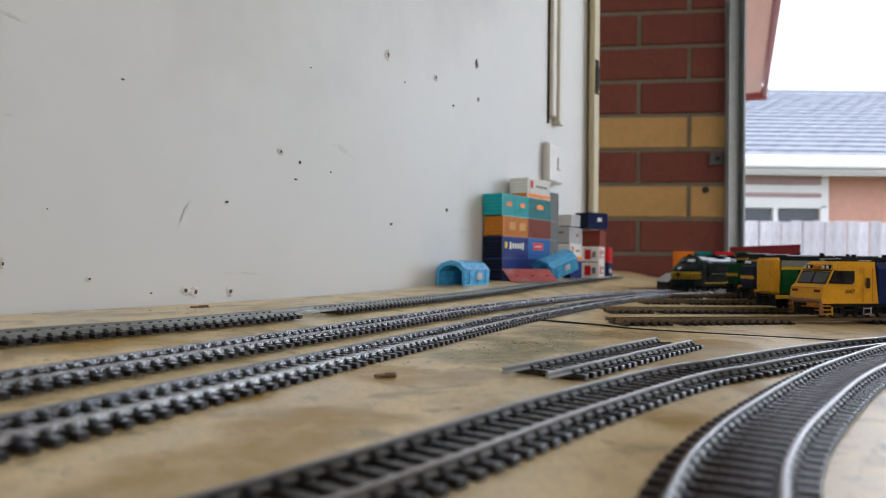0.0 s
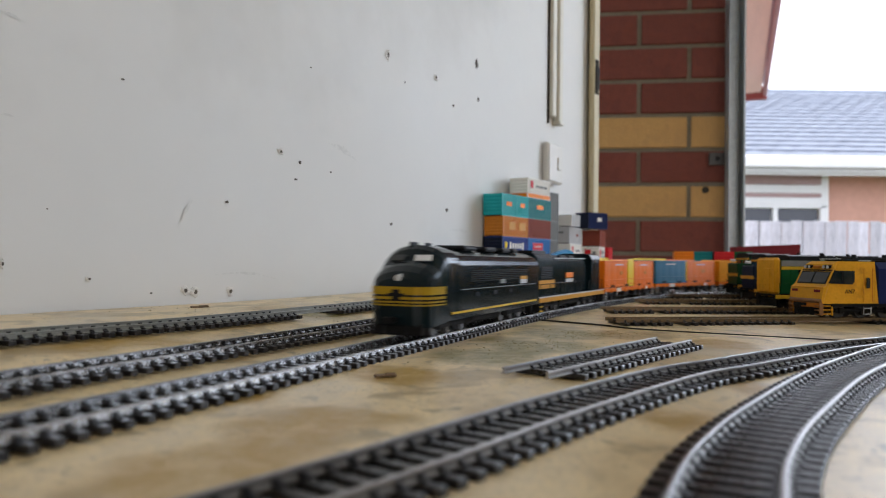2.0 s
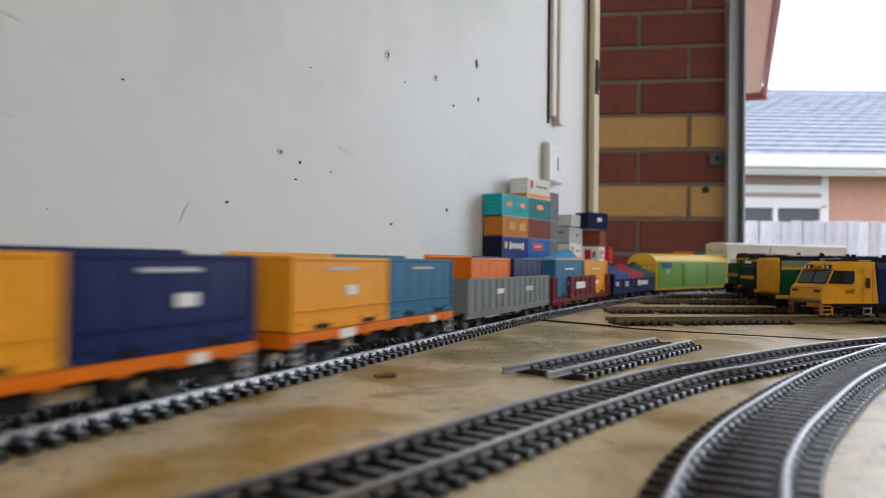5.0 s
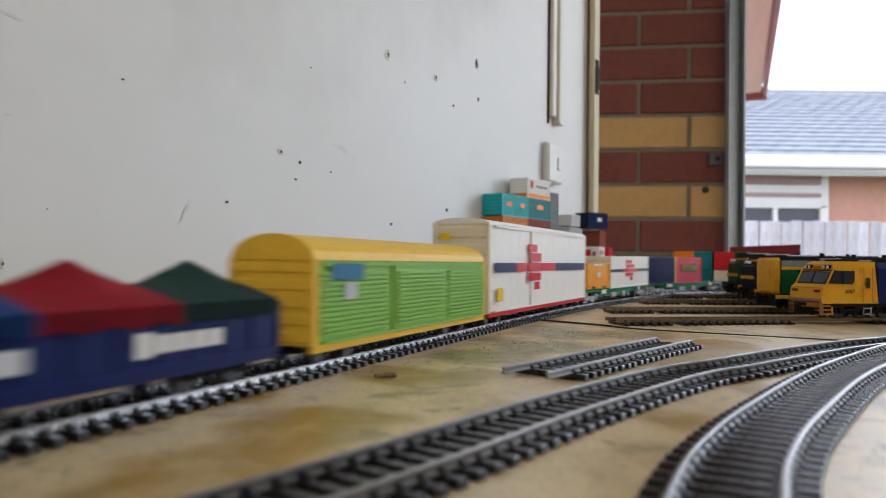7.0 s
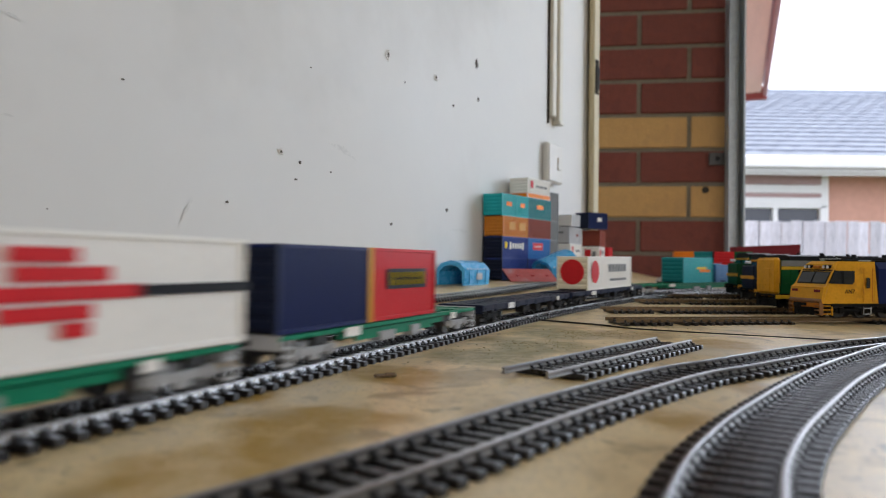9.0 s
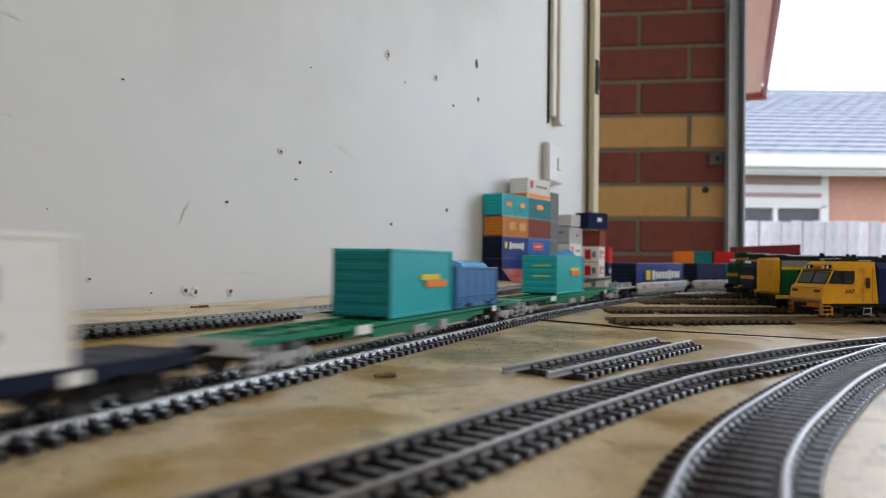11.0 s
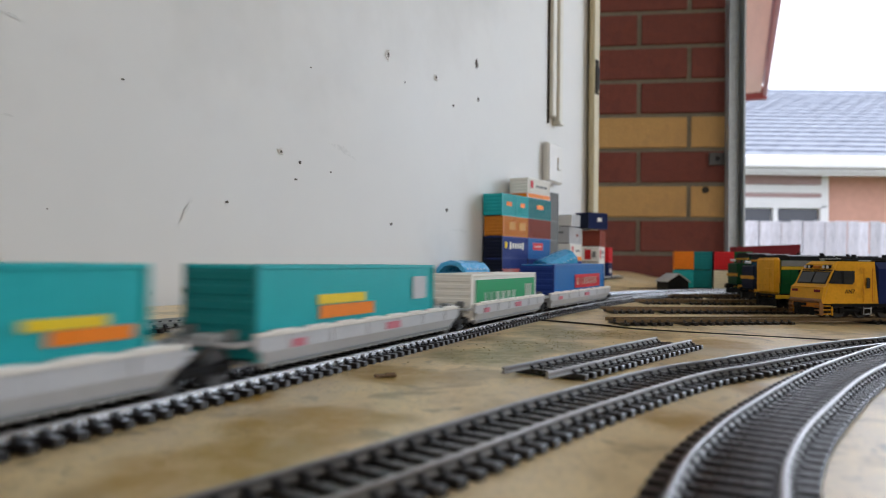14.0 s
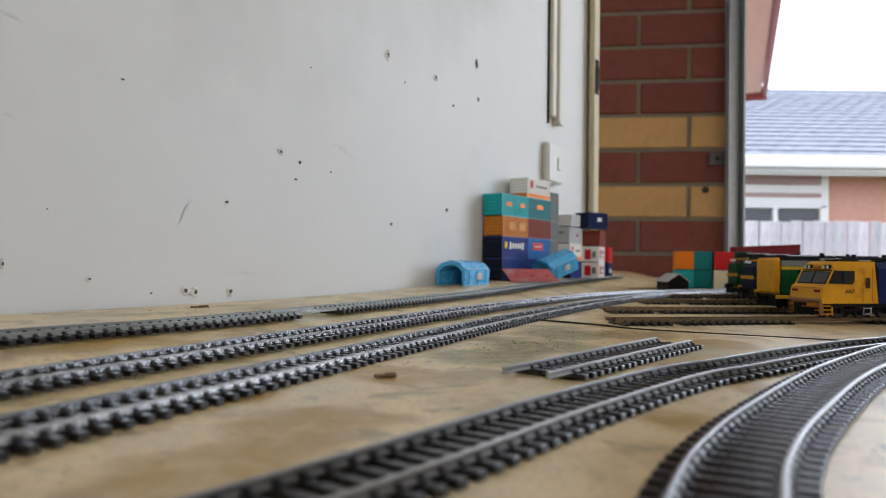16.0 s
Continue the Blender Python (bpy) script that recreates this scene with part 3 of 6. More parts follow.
# ---- marks of use on wall and board ----
def wall_marks():
    """Old screw holes and chips, at (along, height) on the plaster."""
    holes = [(0.7632, 0.2568, 0.0095, 0.0118, 1),
             (0.85, 0.2549, 0.0092, 0.0079, 1),
             (0.9396, 0.2955, 0.0096, 0.016, 0),
             (0.9448, 0.2515, 0.0065, 0.0066, 0),
             (0.8873, 0.2308, 0.0057, 0.0041, 0),
             (0.6237, 0.1332, 0.0063, 0.0058, 1),
             (0.6459, 0.1272, 0.0038, 0.004, 0),
             (0.6411, 0.1117, 0.0052, 0.0025, 0),
             (0.5717, 0.0858, 0.0041, 0.0026, 0),
             (0.4705, 0.0276, 0.0036, 0.0033, 1),
             (0.5376, 0.0182, 0.0073, 0.0066, 1),
             (0.5458, 0.0167, 0.0076, 0.0071, 1),
             (0.5762, 0.0161, 0.0072, 0.0071, 1),
             (0.4227, 0.0372, 0.0026, 0.0046, 1),
             (0.7725, 0.0802, 0.0054, 0.0036, 0),
             (0.8755, 0.103, 0.0083, 0.0047, 0),
             (0.4895, 0.1607, 0.003, 0.0015, 0),
             (0.7922, 0.2351, 0.0034, 0.0018, 0),
             (0.6833, 0.1235, 0.0025, 0.0026, 0),
             (0.5119, 0.0171, 0.0019, 0.0016, 0),
             (0.4455, 0.0705, 0.0011, 0.001, 0),
             (0.6568, 0.2142, 0.0023, 0.0015, 0)]
    for k, (y, z, w, h, chip) in enumerate(holes):
        m = on_wall(y, z, 0.0004)
        root = thing("wall_hole", "chipped screw hole with bare plaster rim" if chip else "small dark screw hole in the plaster", "screw hole", "holes in the plaster wall")
        bm = bmesh.new()
        n = 9
        if chip:
            v = [bm.verts.new((w * 0.6 * math.cos(i * 6.283 / n) * random.uniform(0.7, 1.25), 0, h * 0.6 * math.sin(i * 6.283 / n) * random.uniform(0.7, 1.25))) for i in range(n)]
            top = [bm.verts.new((p.co.x * 0.75, 0.0003 + random.uniform(0, 0.0004), p.co.z * 0.75)) for p in v]
            for i in range(n):
                bm.faces.new((v[i], v[(i + 1) % n], top[(i + 1) % n], top[i]))
            bm.faces.new(top)
            part("bare_rim", bm, CHIP, root)
            bm = bmesh.new()
        v = [bm.verts.new(((0.2 if chip else 0.36) * w * math.cos(i * 6.283 / n) * random.uniform(0.7, 1.2), 0.0009 if chip else 0.0004, (0.24 if chip else 0.4) * h * math.sin(i * 6.283 / n) * random.uniform(0.7, 1.2))) for i in range(n)]
        low = [bm.verts.new((p.co.x * 1.1, -0.002, p.co.z * 1.1)) for p in v]
        bm.faces.new(v)
        for i in range(n):
            bm.faces.new((v[i], v[(i + 1) % n], low[(i + 1) % n], low[i]))
        part("hole", bm, HOLE, root)
        root.matrix_basis = m
    scuff = mat("scuff_mark", (0.615, 0.605, 0.575), 0.7, 0, 0.15, 60)
    for y, z, w, h, tilt in [(0.6986, 0.1444, 0.0462, 0.0075, 14), (0.5378, 0.0757, 0.0205, 0.0041, -60), (0.5935, 0.0265, 0.0739, 0.0023, 4), (0.4235, 0.1228, 0.0082, 0.0016, 0), (0.9135, 0.0757, 0.077, 0.0056, 5), (0.4247, 0.1807, 0.0161, 0.0026, 10)]:
        bm = bmesh.new()
        n = 16
        up = [bm.verts.new((w * (i / n - 0.5), 0.0005, h * (0.5 - abs(i / n - 0.5)) * random.uniform(0.5, 1.0) + 0.0002 + 0.05 * w * math.sin(i / n * 3.1))) for i in range(n + 1)]
        dn = [bm.verts.new((w * (i / n - 0.5), 0.0005, -h * (0.5 - abs(i / n - 0.5)) * random.uniform(0.5, 1.0) - 0.0002 + 0.05 * w * math.sin(i / n * 3.1))) for i in range(n + 1)]
        for i in range(n):
            bm.faces.new((up[i], up[i + 1], dn[i + 1], dn[i]))
        s = part("scuff", bm, scuff)
        s.matrix_basis = on_wall(y, z) @ pose(0, 0, 0, 0, tilt, 0)
        tagged(s, "faint grey scuff on the painted plaster", "scuff mark", "scuffs on the plaster wall")


wall_marks()


def litter():
    """Dried glue, moss and crumbs on the plywood."""
    rng = random.Random(5)
    bm = bmesh.new()
    spots = [(0.092, 0.425, 0.016, 0.014, 500), (0.055, 0.37, 0.022, 0.012, 260), (0.15, 0.455, 0.02, 0.012, 80), (0.02, 0.33, 0.02, 0.02, 60), (-0.10, 0.45, 0.05, 0.012, 60), (-0.17, 0.48, 0.03, 0.02, 50)]
    for cx, cy, sx, sy, n in spots:
        for _ in range(n):
            x, y = rng.gauss(cx, sx), rng.gauss(cy, sy)
            r = rng.uniform(0.0003, 0.0009)
            z = rise(x, y)
            v = [bm.verts.new((x + r * math.cos(a) * rng.uniform(0.6, 1.4), y + r * math.sin(a) * rng.uniform(0.6, 1.4), z - 0.0004)) for a in (0, 1.3, 2.5, 3.8, 5.0)]
            t = bm.verts.new((x, y, z + r * rng.uniform(0.3, 0.8)))
            for i in range(5):
                bm.faces.new((v[i], v[(i + 1) % 5], t))
    tagged(part("crumbs", bm, DIRT), "olive moss crumbs and dried glue on the plywood", "crumbs", kind="stuff")
    for x, y, h, ln in ((-0.02, 0.262, 65, 0.008), (-0.235, 0.475, 30, 0.010), (0.305, 1.10, 85, 0.05), (0.115, 0.378, 70, 0.006), (-0.165, 0.50, 50, 0.012)):
        c = boxes("wood_chip", [(0, 0, 0, ln * 0.28, ln, 0.0011), (ln * 0.1, ln * 0.2, 0.0004, ln * 0.2, ln * 0.5, 0.0012)], EDGE, bevel=0.0003)
        c.matrix_basis = ground_pose(x, y, h, 0.0002)
        tagged(c, "small dark splinter of wood on the plywood", "wood chip", "splinters on the board")


litter()


# ---- outside ----
def outside():
    g = bmesh.new()
    vs = [g.verts.new(v) for v in ((-400, 1.9, FLOOR - 0.12), (400, 1.9, FLOOR - 0.12), (400, 600, FLOOR - 0.12), (-400, 600, FLOOR - 0.12))]
    g.faces.new(vs)
    back = [g.verts.new(v) for v in ((-400, -300, FLOOR - 0.12), (400, -300, FLOOR - 0.12))]
    g.faces.new((back[0], back[1], vs[1], vs[0]))
    tagged(part("ground", g, GRASS), "dry lawn and yard reaching to the horizon", "ground", kind="structure")
    slab("driveway", "grey concrete driveway outside the garage", DRIVE, [(0.2, 1.9), (5, 1.9), (6, 6.6), (0.6, 6.6)], FLOOR - 0.115, FLOOR - 0.02)
    fence = thing("paling_fence", "weathered silver-grey timber paling fence", "fence")
    me = []
    for v in range(3):
        bm = bmesh.new()
        box(bm, 0, 0, 0, 0.1, 0.016, 1.475 + 0.006 * v, bevel=0.003)
        m = bpy.data.meshes.new("paling")
        bmesh.ops.recalc_face_normals(bm, faces=bm.faces)
        bm.to_mesh(m)
        bm.free()
        m.materials.append(PALING)
        me.append(m)
    for i in range(64):
        p = new("paling", me[random.randrange(3)])
        p.parent = fence
        p.matrix_basis = pose(0.6 + i * 0.101, 7.0 + (0.014 if i % 2 else 0) - i * 0.004, FLOOR - 0.12 + 0.02, random.uniform(-0.3, 0.3), random.uniform(-0.12, 0.12), 0)
    for z in (-0.6, 0.1):
        boxes("fence_rail", [(3.8, 7.05, z, 6.6, 0.04, 0.07)], PALING, fence)

    h = thing("house", "salmon rendered house with a blue-grey tiled roof and shuttered window", "house")
    y = 10.5
    boxes("wall", [(7.0, y + 2.5, FLOOR - 0.12, 8.2, 5.0, 2.38), ], SALMON, h, bevel=0.01)
    boxes("eave_soffit", [(6.3, y - 0.15, 1.33, 10.5, 0.7, 0.03)], FASCIAWHITE, h)
    boxes("gutter", [(6.3, y - 0.5, 1.37, 10.5, 0.13, 0.17)], FASCIAWHITE, h, "white metal gutter", bevel=0.02)
    boxes("fascia", [(6.3, y - 0.42, 1.29, 10.5, 0.03, 0.2)], FASCIAWHITE, h)
    # roof: overlapping tile courses, hipped at its end
    bm = bmesh.new()
    rise_, run = 0.1145, 0.27
    for c in range(17):
        ya, za = y - 0.5 + c * run, 1.55 + c * rise_
        x0, x1 = 1.2 + 0.08 * c, 12.0 - 0.2 * c
        n = int((x1 - x0) / 0.3)
        for i in range(n):
            xa = x0 + i * 0.3 + (0.15 if c % 2 else 0)
            b = random.uniform(0, 0.006)
            v = [bm.verts.new(p) for p in ((xa, ya, za + b), (xa + 0.15, ya, za + 0.006 + b), (xa + 0.292, ya, za + b),
                                           (xa + 0.292, ya + run + 0.06, za + rise_ - 0.006), (xa + 0.15, ya + run + 0.06, za + rise_ + 0.006), (xa, ya + run + 0.06, za + rise_ - 0.006))]
            w = [bm.verts.new(p) for p in ((xa, ya + 0.006, za - 0.02), (xa + 0.15, ya + 0.006, za - 0.015), (xa + 0.292, ya + 0.006, za - 0.02))]
            bm.faces.new((v[0], v[1], v[4], v[5]))
            bm.faces.new((v[1], v[2], v[3], v[4]))
            bm.faces.new((w[0], w[1], v[1], v[0]))
            bm.faces.new((w[1], w[2], v[2], v[1]))
    tagged(part("roof_tiles", bm, ROOFTILE, h, "weathered blue-grey concrete tiles"), kind="stuff")
    boxes("roof_backing", [(6.6, 0, 0, 10.4, 4.9, 0.02)], ROOFTILE, h).matrix_basis = pose(0, y - 0.45, 1.50, 22.97, 0, 0) @ pose(0, 2.5, 0)
    bm = bmesh.new()
    tube(bm, (3.0, y + 4.25, 3.5), (10.2, y + 4.25, 3.5), 0.1)
    part("ridge_cap", bm, ROOFTILE, h)
    # window with a half lowered roller shutter
    w = part("window", *window_mesh(y), h)
    return h


def window_mesh(y):
    bm = bmesh.new()
    for r in ((4.22, y - 0.02, 0.86, 2.45, 0.1, 0.05), (4.22, y - 0.02, -0.4, 2.45, 0.1, 0.06), (5.42, y - 0.02, -0.4, 0.12, 0.1, 1.75), (3.0, y - 0.02, -0.4, 0.1, 0.1, 1.75), (4.72, y - 0.02, -0.4, 0.07, 0.1, 1.28), (4.0, y - 0.02, -0.4, 0.06, 0.1, 1.28)):
        box(bm, *r, bevel=0.008)
    return bm, FASCIAWHITE


def house_more(h):
    y = 10.5
    win = [o for o in h.children if o.name.startswith("window")][0]
    boxes("pane", [(3.6, y + 0.0, -0.36, 1.1, 0.02, 1.24)], CURTAIN, win, "net curtain behind glass")
    boxes("pane", [(5.05, y + 0.0, -0.36, 0.6, 0.02, 1.24)], WINDOWGLASS, win)
    boxes("pane", [(4.36, y + 0.0, -0.36, 0.66, 0.02, 1.24)], WINDOWGLASS, win)
    # the topmost slat's mauve is the eave's shadow, painted on; the lower band is pink
    for k, (z, hh, m) in enumerate(((1.20, 0.16, SHUTTERPINKSHADE), (1.075, 0.125, FASCIAWHITE), (1.02, 0.055, SHUTTERPINKSHADE), (0.91, 0.11, FASCIAWHITE))):
        boxes("shutter_slat", [(4.2, y - 0.05, z, 2.36, 0.04 + 0.006 * (k % 2), hh - 0.006)], m, win, bevel=0.006)


house_more(outside())


def neighbour_eave():
    """The eave of the adjoining building, running away from the door."""
    e = thing("eave", "pink boarded eave with a mauve fascia and red gutter end", "eave")
    m = Matrix.Translation((0, 0, 0)) @ Matrix.Rotation(-math.atan2(0.405, 1), 4, "Z")
    rows = (("soffit", [(-0.06, 4.4, 1.43, 0.42, 4.0, 0.03)], EAVEPINK), ("soffit_strip", [(0.02, 4.4, 1.42, 0.02, 4.0, 0.012)], EAVEPINK),
            ("fascia_board", [(0.175, 4.4, 1.40, 0.03, 4.0, 0.22)], EAVEMAUVE), ("gutter_end", [(-0.05, 6.43, 1.38, 0.48, 0.05, 0.1)], EAVERED),
            ("roof_sheet", [(-0.08, 4.4, 1.64, 0.6, 4.1, 0.03)], EAVEMAUVE), ("wall", [(-0.45, 4.2, FLOOR - 0.12, 0.2, 3.4, 2.5)], SALMON))
    for name, r, material in rows:
        boxes(name, r, material, e, bevel=0.004)
    e.matrix_basis = m


neighbour_eave()


# ---- model containers ----
def corrugated(bm, length, height, pitch, depth, m, thick=0.0008):
    """One folded sheet: its length along x, its folds out along y, height along z."""
    n = max(2, int(length / pitch))
    p = length / n
    line = []
    for i in range(n):
        a = -length / 2 + i * p
        line += [(a + p * 0.1, 0.0), (a + p * 0.25, depth), (a + p * 0.7, depth), (a + p * 0.85, 0.0)]
    line = [(-length / 2, 0.0)] + line + [(length / 2, 0.0), (length / 2, -thick), (-length / 2, -thick)]
    a = [bm.verts.new(m @ Vector((x, y, 0))) for x, y in line]
    b = [bm.verts.new(m @ Vector((x, y, height))) for x, y in line]
    k = len(line)
    for i in range(k):
        bm.faces.new((a[i], a[(i + 1) % k], b[(i + 1) % k], b[i]))


def plates(marks, side, parent, x):
    """Painted marks on a side: (material, y, z, length, height) rows, or with a sixth value for a disc."""
    for mk in marks:
        m, y, z, ly, lz = mk[:5]
        bm = bmesh.new()
        if len(mk) > 5:
            tube(bm, (x - side * 0.0001, y, z), (x + side * 0.0002, y, z), lz / 2, 20)
            bmesh.ops.scale(bm, vec=(1, ly / lz, 1), space=Matrix.Translation((0, -y, 0)), verts=bm.verts)
        else:
            box(bm, x, y, z - lz / 2, 0.0003, ly, lz)
        part("marking", bm, m, parent)


def container(label, length, height, col, marks=(), end_col=None, front=(), group="", ribs=True, tail=None):
    """A closed box container: corrugated sides, doors with lock bars, castings. y along it, marks on its -x side."""
    W = 0.028
    c = thing("shipping_container", label, "container", group)
    for s in (-1, 1):
        bm = bmesh.new()
        turn = Matrix(((0, s, 0, s * (W / 2 - 0.0007)), (1, 0, 0, 0), (0, 0, 1, 0.0008), (0, 0, 0, 1)))
        corrugated(bm, length - 0.002, height - 0.0018, 0.0031 if ribs else 0.0024, 0.0005 if ribs else 0.00012, turn)
        part("side_panel", bm, col, c)
    bm = bmesh.new()
    corrugated(bm, length - 0.001, W - 0.0014, 0.006, 0.0004, Matrix(((0, 0, 1, -W / 2 + 0.0007), (1, 0, 0, 0), (0, 1, 0, height - 0.0005), (0, 0, 0, 1))))
    part("roof", bm, col, c)
    boxes("floor_panel", [(0, 0, 0.0002, W - 0.002, length - 0.002, 0.001)], FRAMEBLACK, c)
    ec = end_col or col
    bm = bmesh.new()
    corrugated(bm, height - 0.002, W - 0.002, (height - 0.002) / 6, 0.0005, Matrix(((0, 0, 1, -W / 2 + 0.001), (0, 1, 0, length / 2 - 0.0006), (1, 0, 0, height / 2), (0, 0, 0, 1))))
    part("end_panel", bm, ec, c)
    for s in (-1, 1):
        d = boxes("door", [(s * (W / 4 - 0.0003), -length / 2 + 0.0008, 0.0012, W / 2 - 0.0022, 0.0008, height - 0.0026)], ec, c)
        bm = bmesh.new()
        for q in (0.25, 0.7):
            tube(bm, (s * W / 2 * q, -length / 2 + 0.0002, 0.0015), (s * W / 2 * q, -length / 2 + 0.0002, height - 0.002), 0.0003, 6)
        part("lock_bar", bm, LIGHTGREY, d)
    for s in (-1, 1):
        boxes("top_rail", [(s * (W / 2 - 0.0005), 0, height - 0.0015, 0.0011, length, 0.0014)], col, c, bevel=0.0002)
        boxes("bottom_rail", [(s * (W / 2 - 0.0005), 0, 0.0, 0.0011, length, 0.0016)], col, c, bevel=0.0002)
        for e in (-1, 1):
            boxes("corner_post", [(s * (W / 2 - 0.0006), e * (length / 2 - 0.0007), 0, 0.0014, 0.0016, height)], ec if e > 0 else col, c, bevel=0.0002)
    plates(marks, -1, c, -W / 2 - 0.00005)
    for m, x, z, lx, lz, *disc in front:
        bm = bmesh.new()
        if disc:
            tube(bm, (x, length / 2, z), (x, length / 2 + 0.0003, z), lz / 2, 24)
        else:
            box(bm, x, length / 2 + 0.0001, z - lz / 2, lx, 0.0003, lz)
        part("marking", bm, m, c)
    if tail:
        boxes("tail_panel", [(-W / 2 - 0.0001, -length / 2 + 0.002, 0, 0.0004, 0.004, height)], tail, c)
    return c


def tub(label, length, height, col, trim=None, marks=(), group="", panel=True):
    """An open-topped tub container with a rim, ribs and fork pockets."""
    W = 0.028
    c = thing("open_container", label, "container", group)
    for s in (-1, 1):
        bm = bmesh.new()
        corrugated(bm, length - 0.001, height + (0.0012 if s > 0 else -0.0012), length / 6, 0.00015, Matrix(((0, s, 0, s * (W / 2 - 0.0005)), (1, 0, 0, 0), (0, 0, 1, 0.0005), (0, 0, 0, 1))))
        part("side_panel", bm, trim if trim and s > 0 else col, c)
        boxes("rim", [(s * (W / 2 - 0.0006), 0, height - 0.0013 + (0.0024 if trim and s > 0 else 0.0012 if s > 0 else 0), 0.0018, length, 0.0014)], trim if trim and s > 0 else col, c, bevel=0.0003)
        boxes("skirt", [(s * (W / 2 - 0.0003), 0, 0.0, 0.0012, length, 0.0022)] + [(s * (W / 2), k * length / 5, 0.0018, 0.0012, 0.005, 0.0016) for k in (-2, -1, 1, 2)], col, c, bevel=0.0003)
        boxes("ledge", [(s * (W / 2 - 0.0001), 0, height * 0.27, 0.0012, length - 0.002, 0.0007)], col, c, bevel=0.0002)
        boxes("fork_pocket", [(s * (W / 2 + 0.0004), k * length * 0.24, 0.0006, 0.0006, length * 0.13, 0.0016) for k in (-1, 1)], FRAMEBLACK, c)
        end_col = trim if trim and s < 0 else col
        boxes("end_panel", [(0, s * (length / 2 - 0.0008), 0.0005, W - 0.002, 0.0011, height - 0.0012)], end_col, c)
        for q in (-0.009, 0, 0.009):
            boxes("end_rib", [(q, s * (length / 2 - 0.0003), 0.002, 0.0012, 0.0008, height - 0.004)], end_col, c)
        boxes("end_rim", [(0, s * (length / 2 - 0.0006), height - 0.0013, W, 0.0016, 0.0014)], trim if trim and s < 0 else col, c, bevel=0.0003)
    for s in (-1, 1):
        for e in (-1, 1):
            boxes("corner_post", [(s * (W / 2 - 0.0006), e * (length / 2 - 0.0007), 0, 0.0016, 0.0018, height)], trim if trim and e < 0 else col, c, bevel=0.0003)
    if trim and panel:
        boxes("trim_panel", [(-W / 2 + 0.0002, -length / 2 + 0.0085, 0, 0.0012, 0.017, height + 0.0015)], trim, c, bevel=0.0003)
    boxes("floor_panel", [(0, 0, 0.001, W - 0.002, length - 0.002, 0.001)], FRAMEBLACK, c)
    plates(marks, -1, c, -W / 2 - 0.0003)
    return c


# ---- model wagons ----
def bogie(parent, y, frame_mat=FRAMEBLACK, wheels=2, base=0.020, name="bogie"):
    b = boxes(name, [(0, y, 0.0055, 0.016, 0.006, 0.003)] + [r for s in (-1, 1) for r in ((s * 0.0118, y, 0.0042, 0.0016, base + 0.009, 0.0026), (s * 0.0122, y, 0.0022, 0.0018, 0.006, 0.0040),
              (s * 0.0124, y - base / 2, 0.0034, 0.002, 0.0036, 0.0042), (s * 0.0124, y + base / 2, 0.0034, 0.002, 0.0036, 0.0042))], frame_mat, parent, bevel=0.0003)
    for i in range(wheels):
        yy = y - base / 2 + i * base / (wheels - 1)
        bm = bmesh.new()
        for s in (-1, 1):
            tube(bm, (s * 0.0068, yy, 0.0055), (s * 0.0096, yy, 0.0055), 0.0055, 16)
            tube(bm, (s * 0.0064, yy, 0.0055), (s * 0.0070, yy, 0.0055), 0.0060, 16)
        tube(bm, (-0.007, yy, 0.0055), (0.007, yy, 0.0055), 0.0012, 6)
        part("wheelset", bm, WHEEL, b, smooth=False)
    return b


def coupler(parent, y, s):
    boxes("coupler", [(0, y + s * 0.003, 0.0085, 0.003, 0.008, 0.002), (0.001, y + s * 0.0065, 0.008, 0.005, 0.003, 0.003)], FRAMEBLACK, parent, bevel=0.0003)


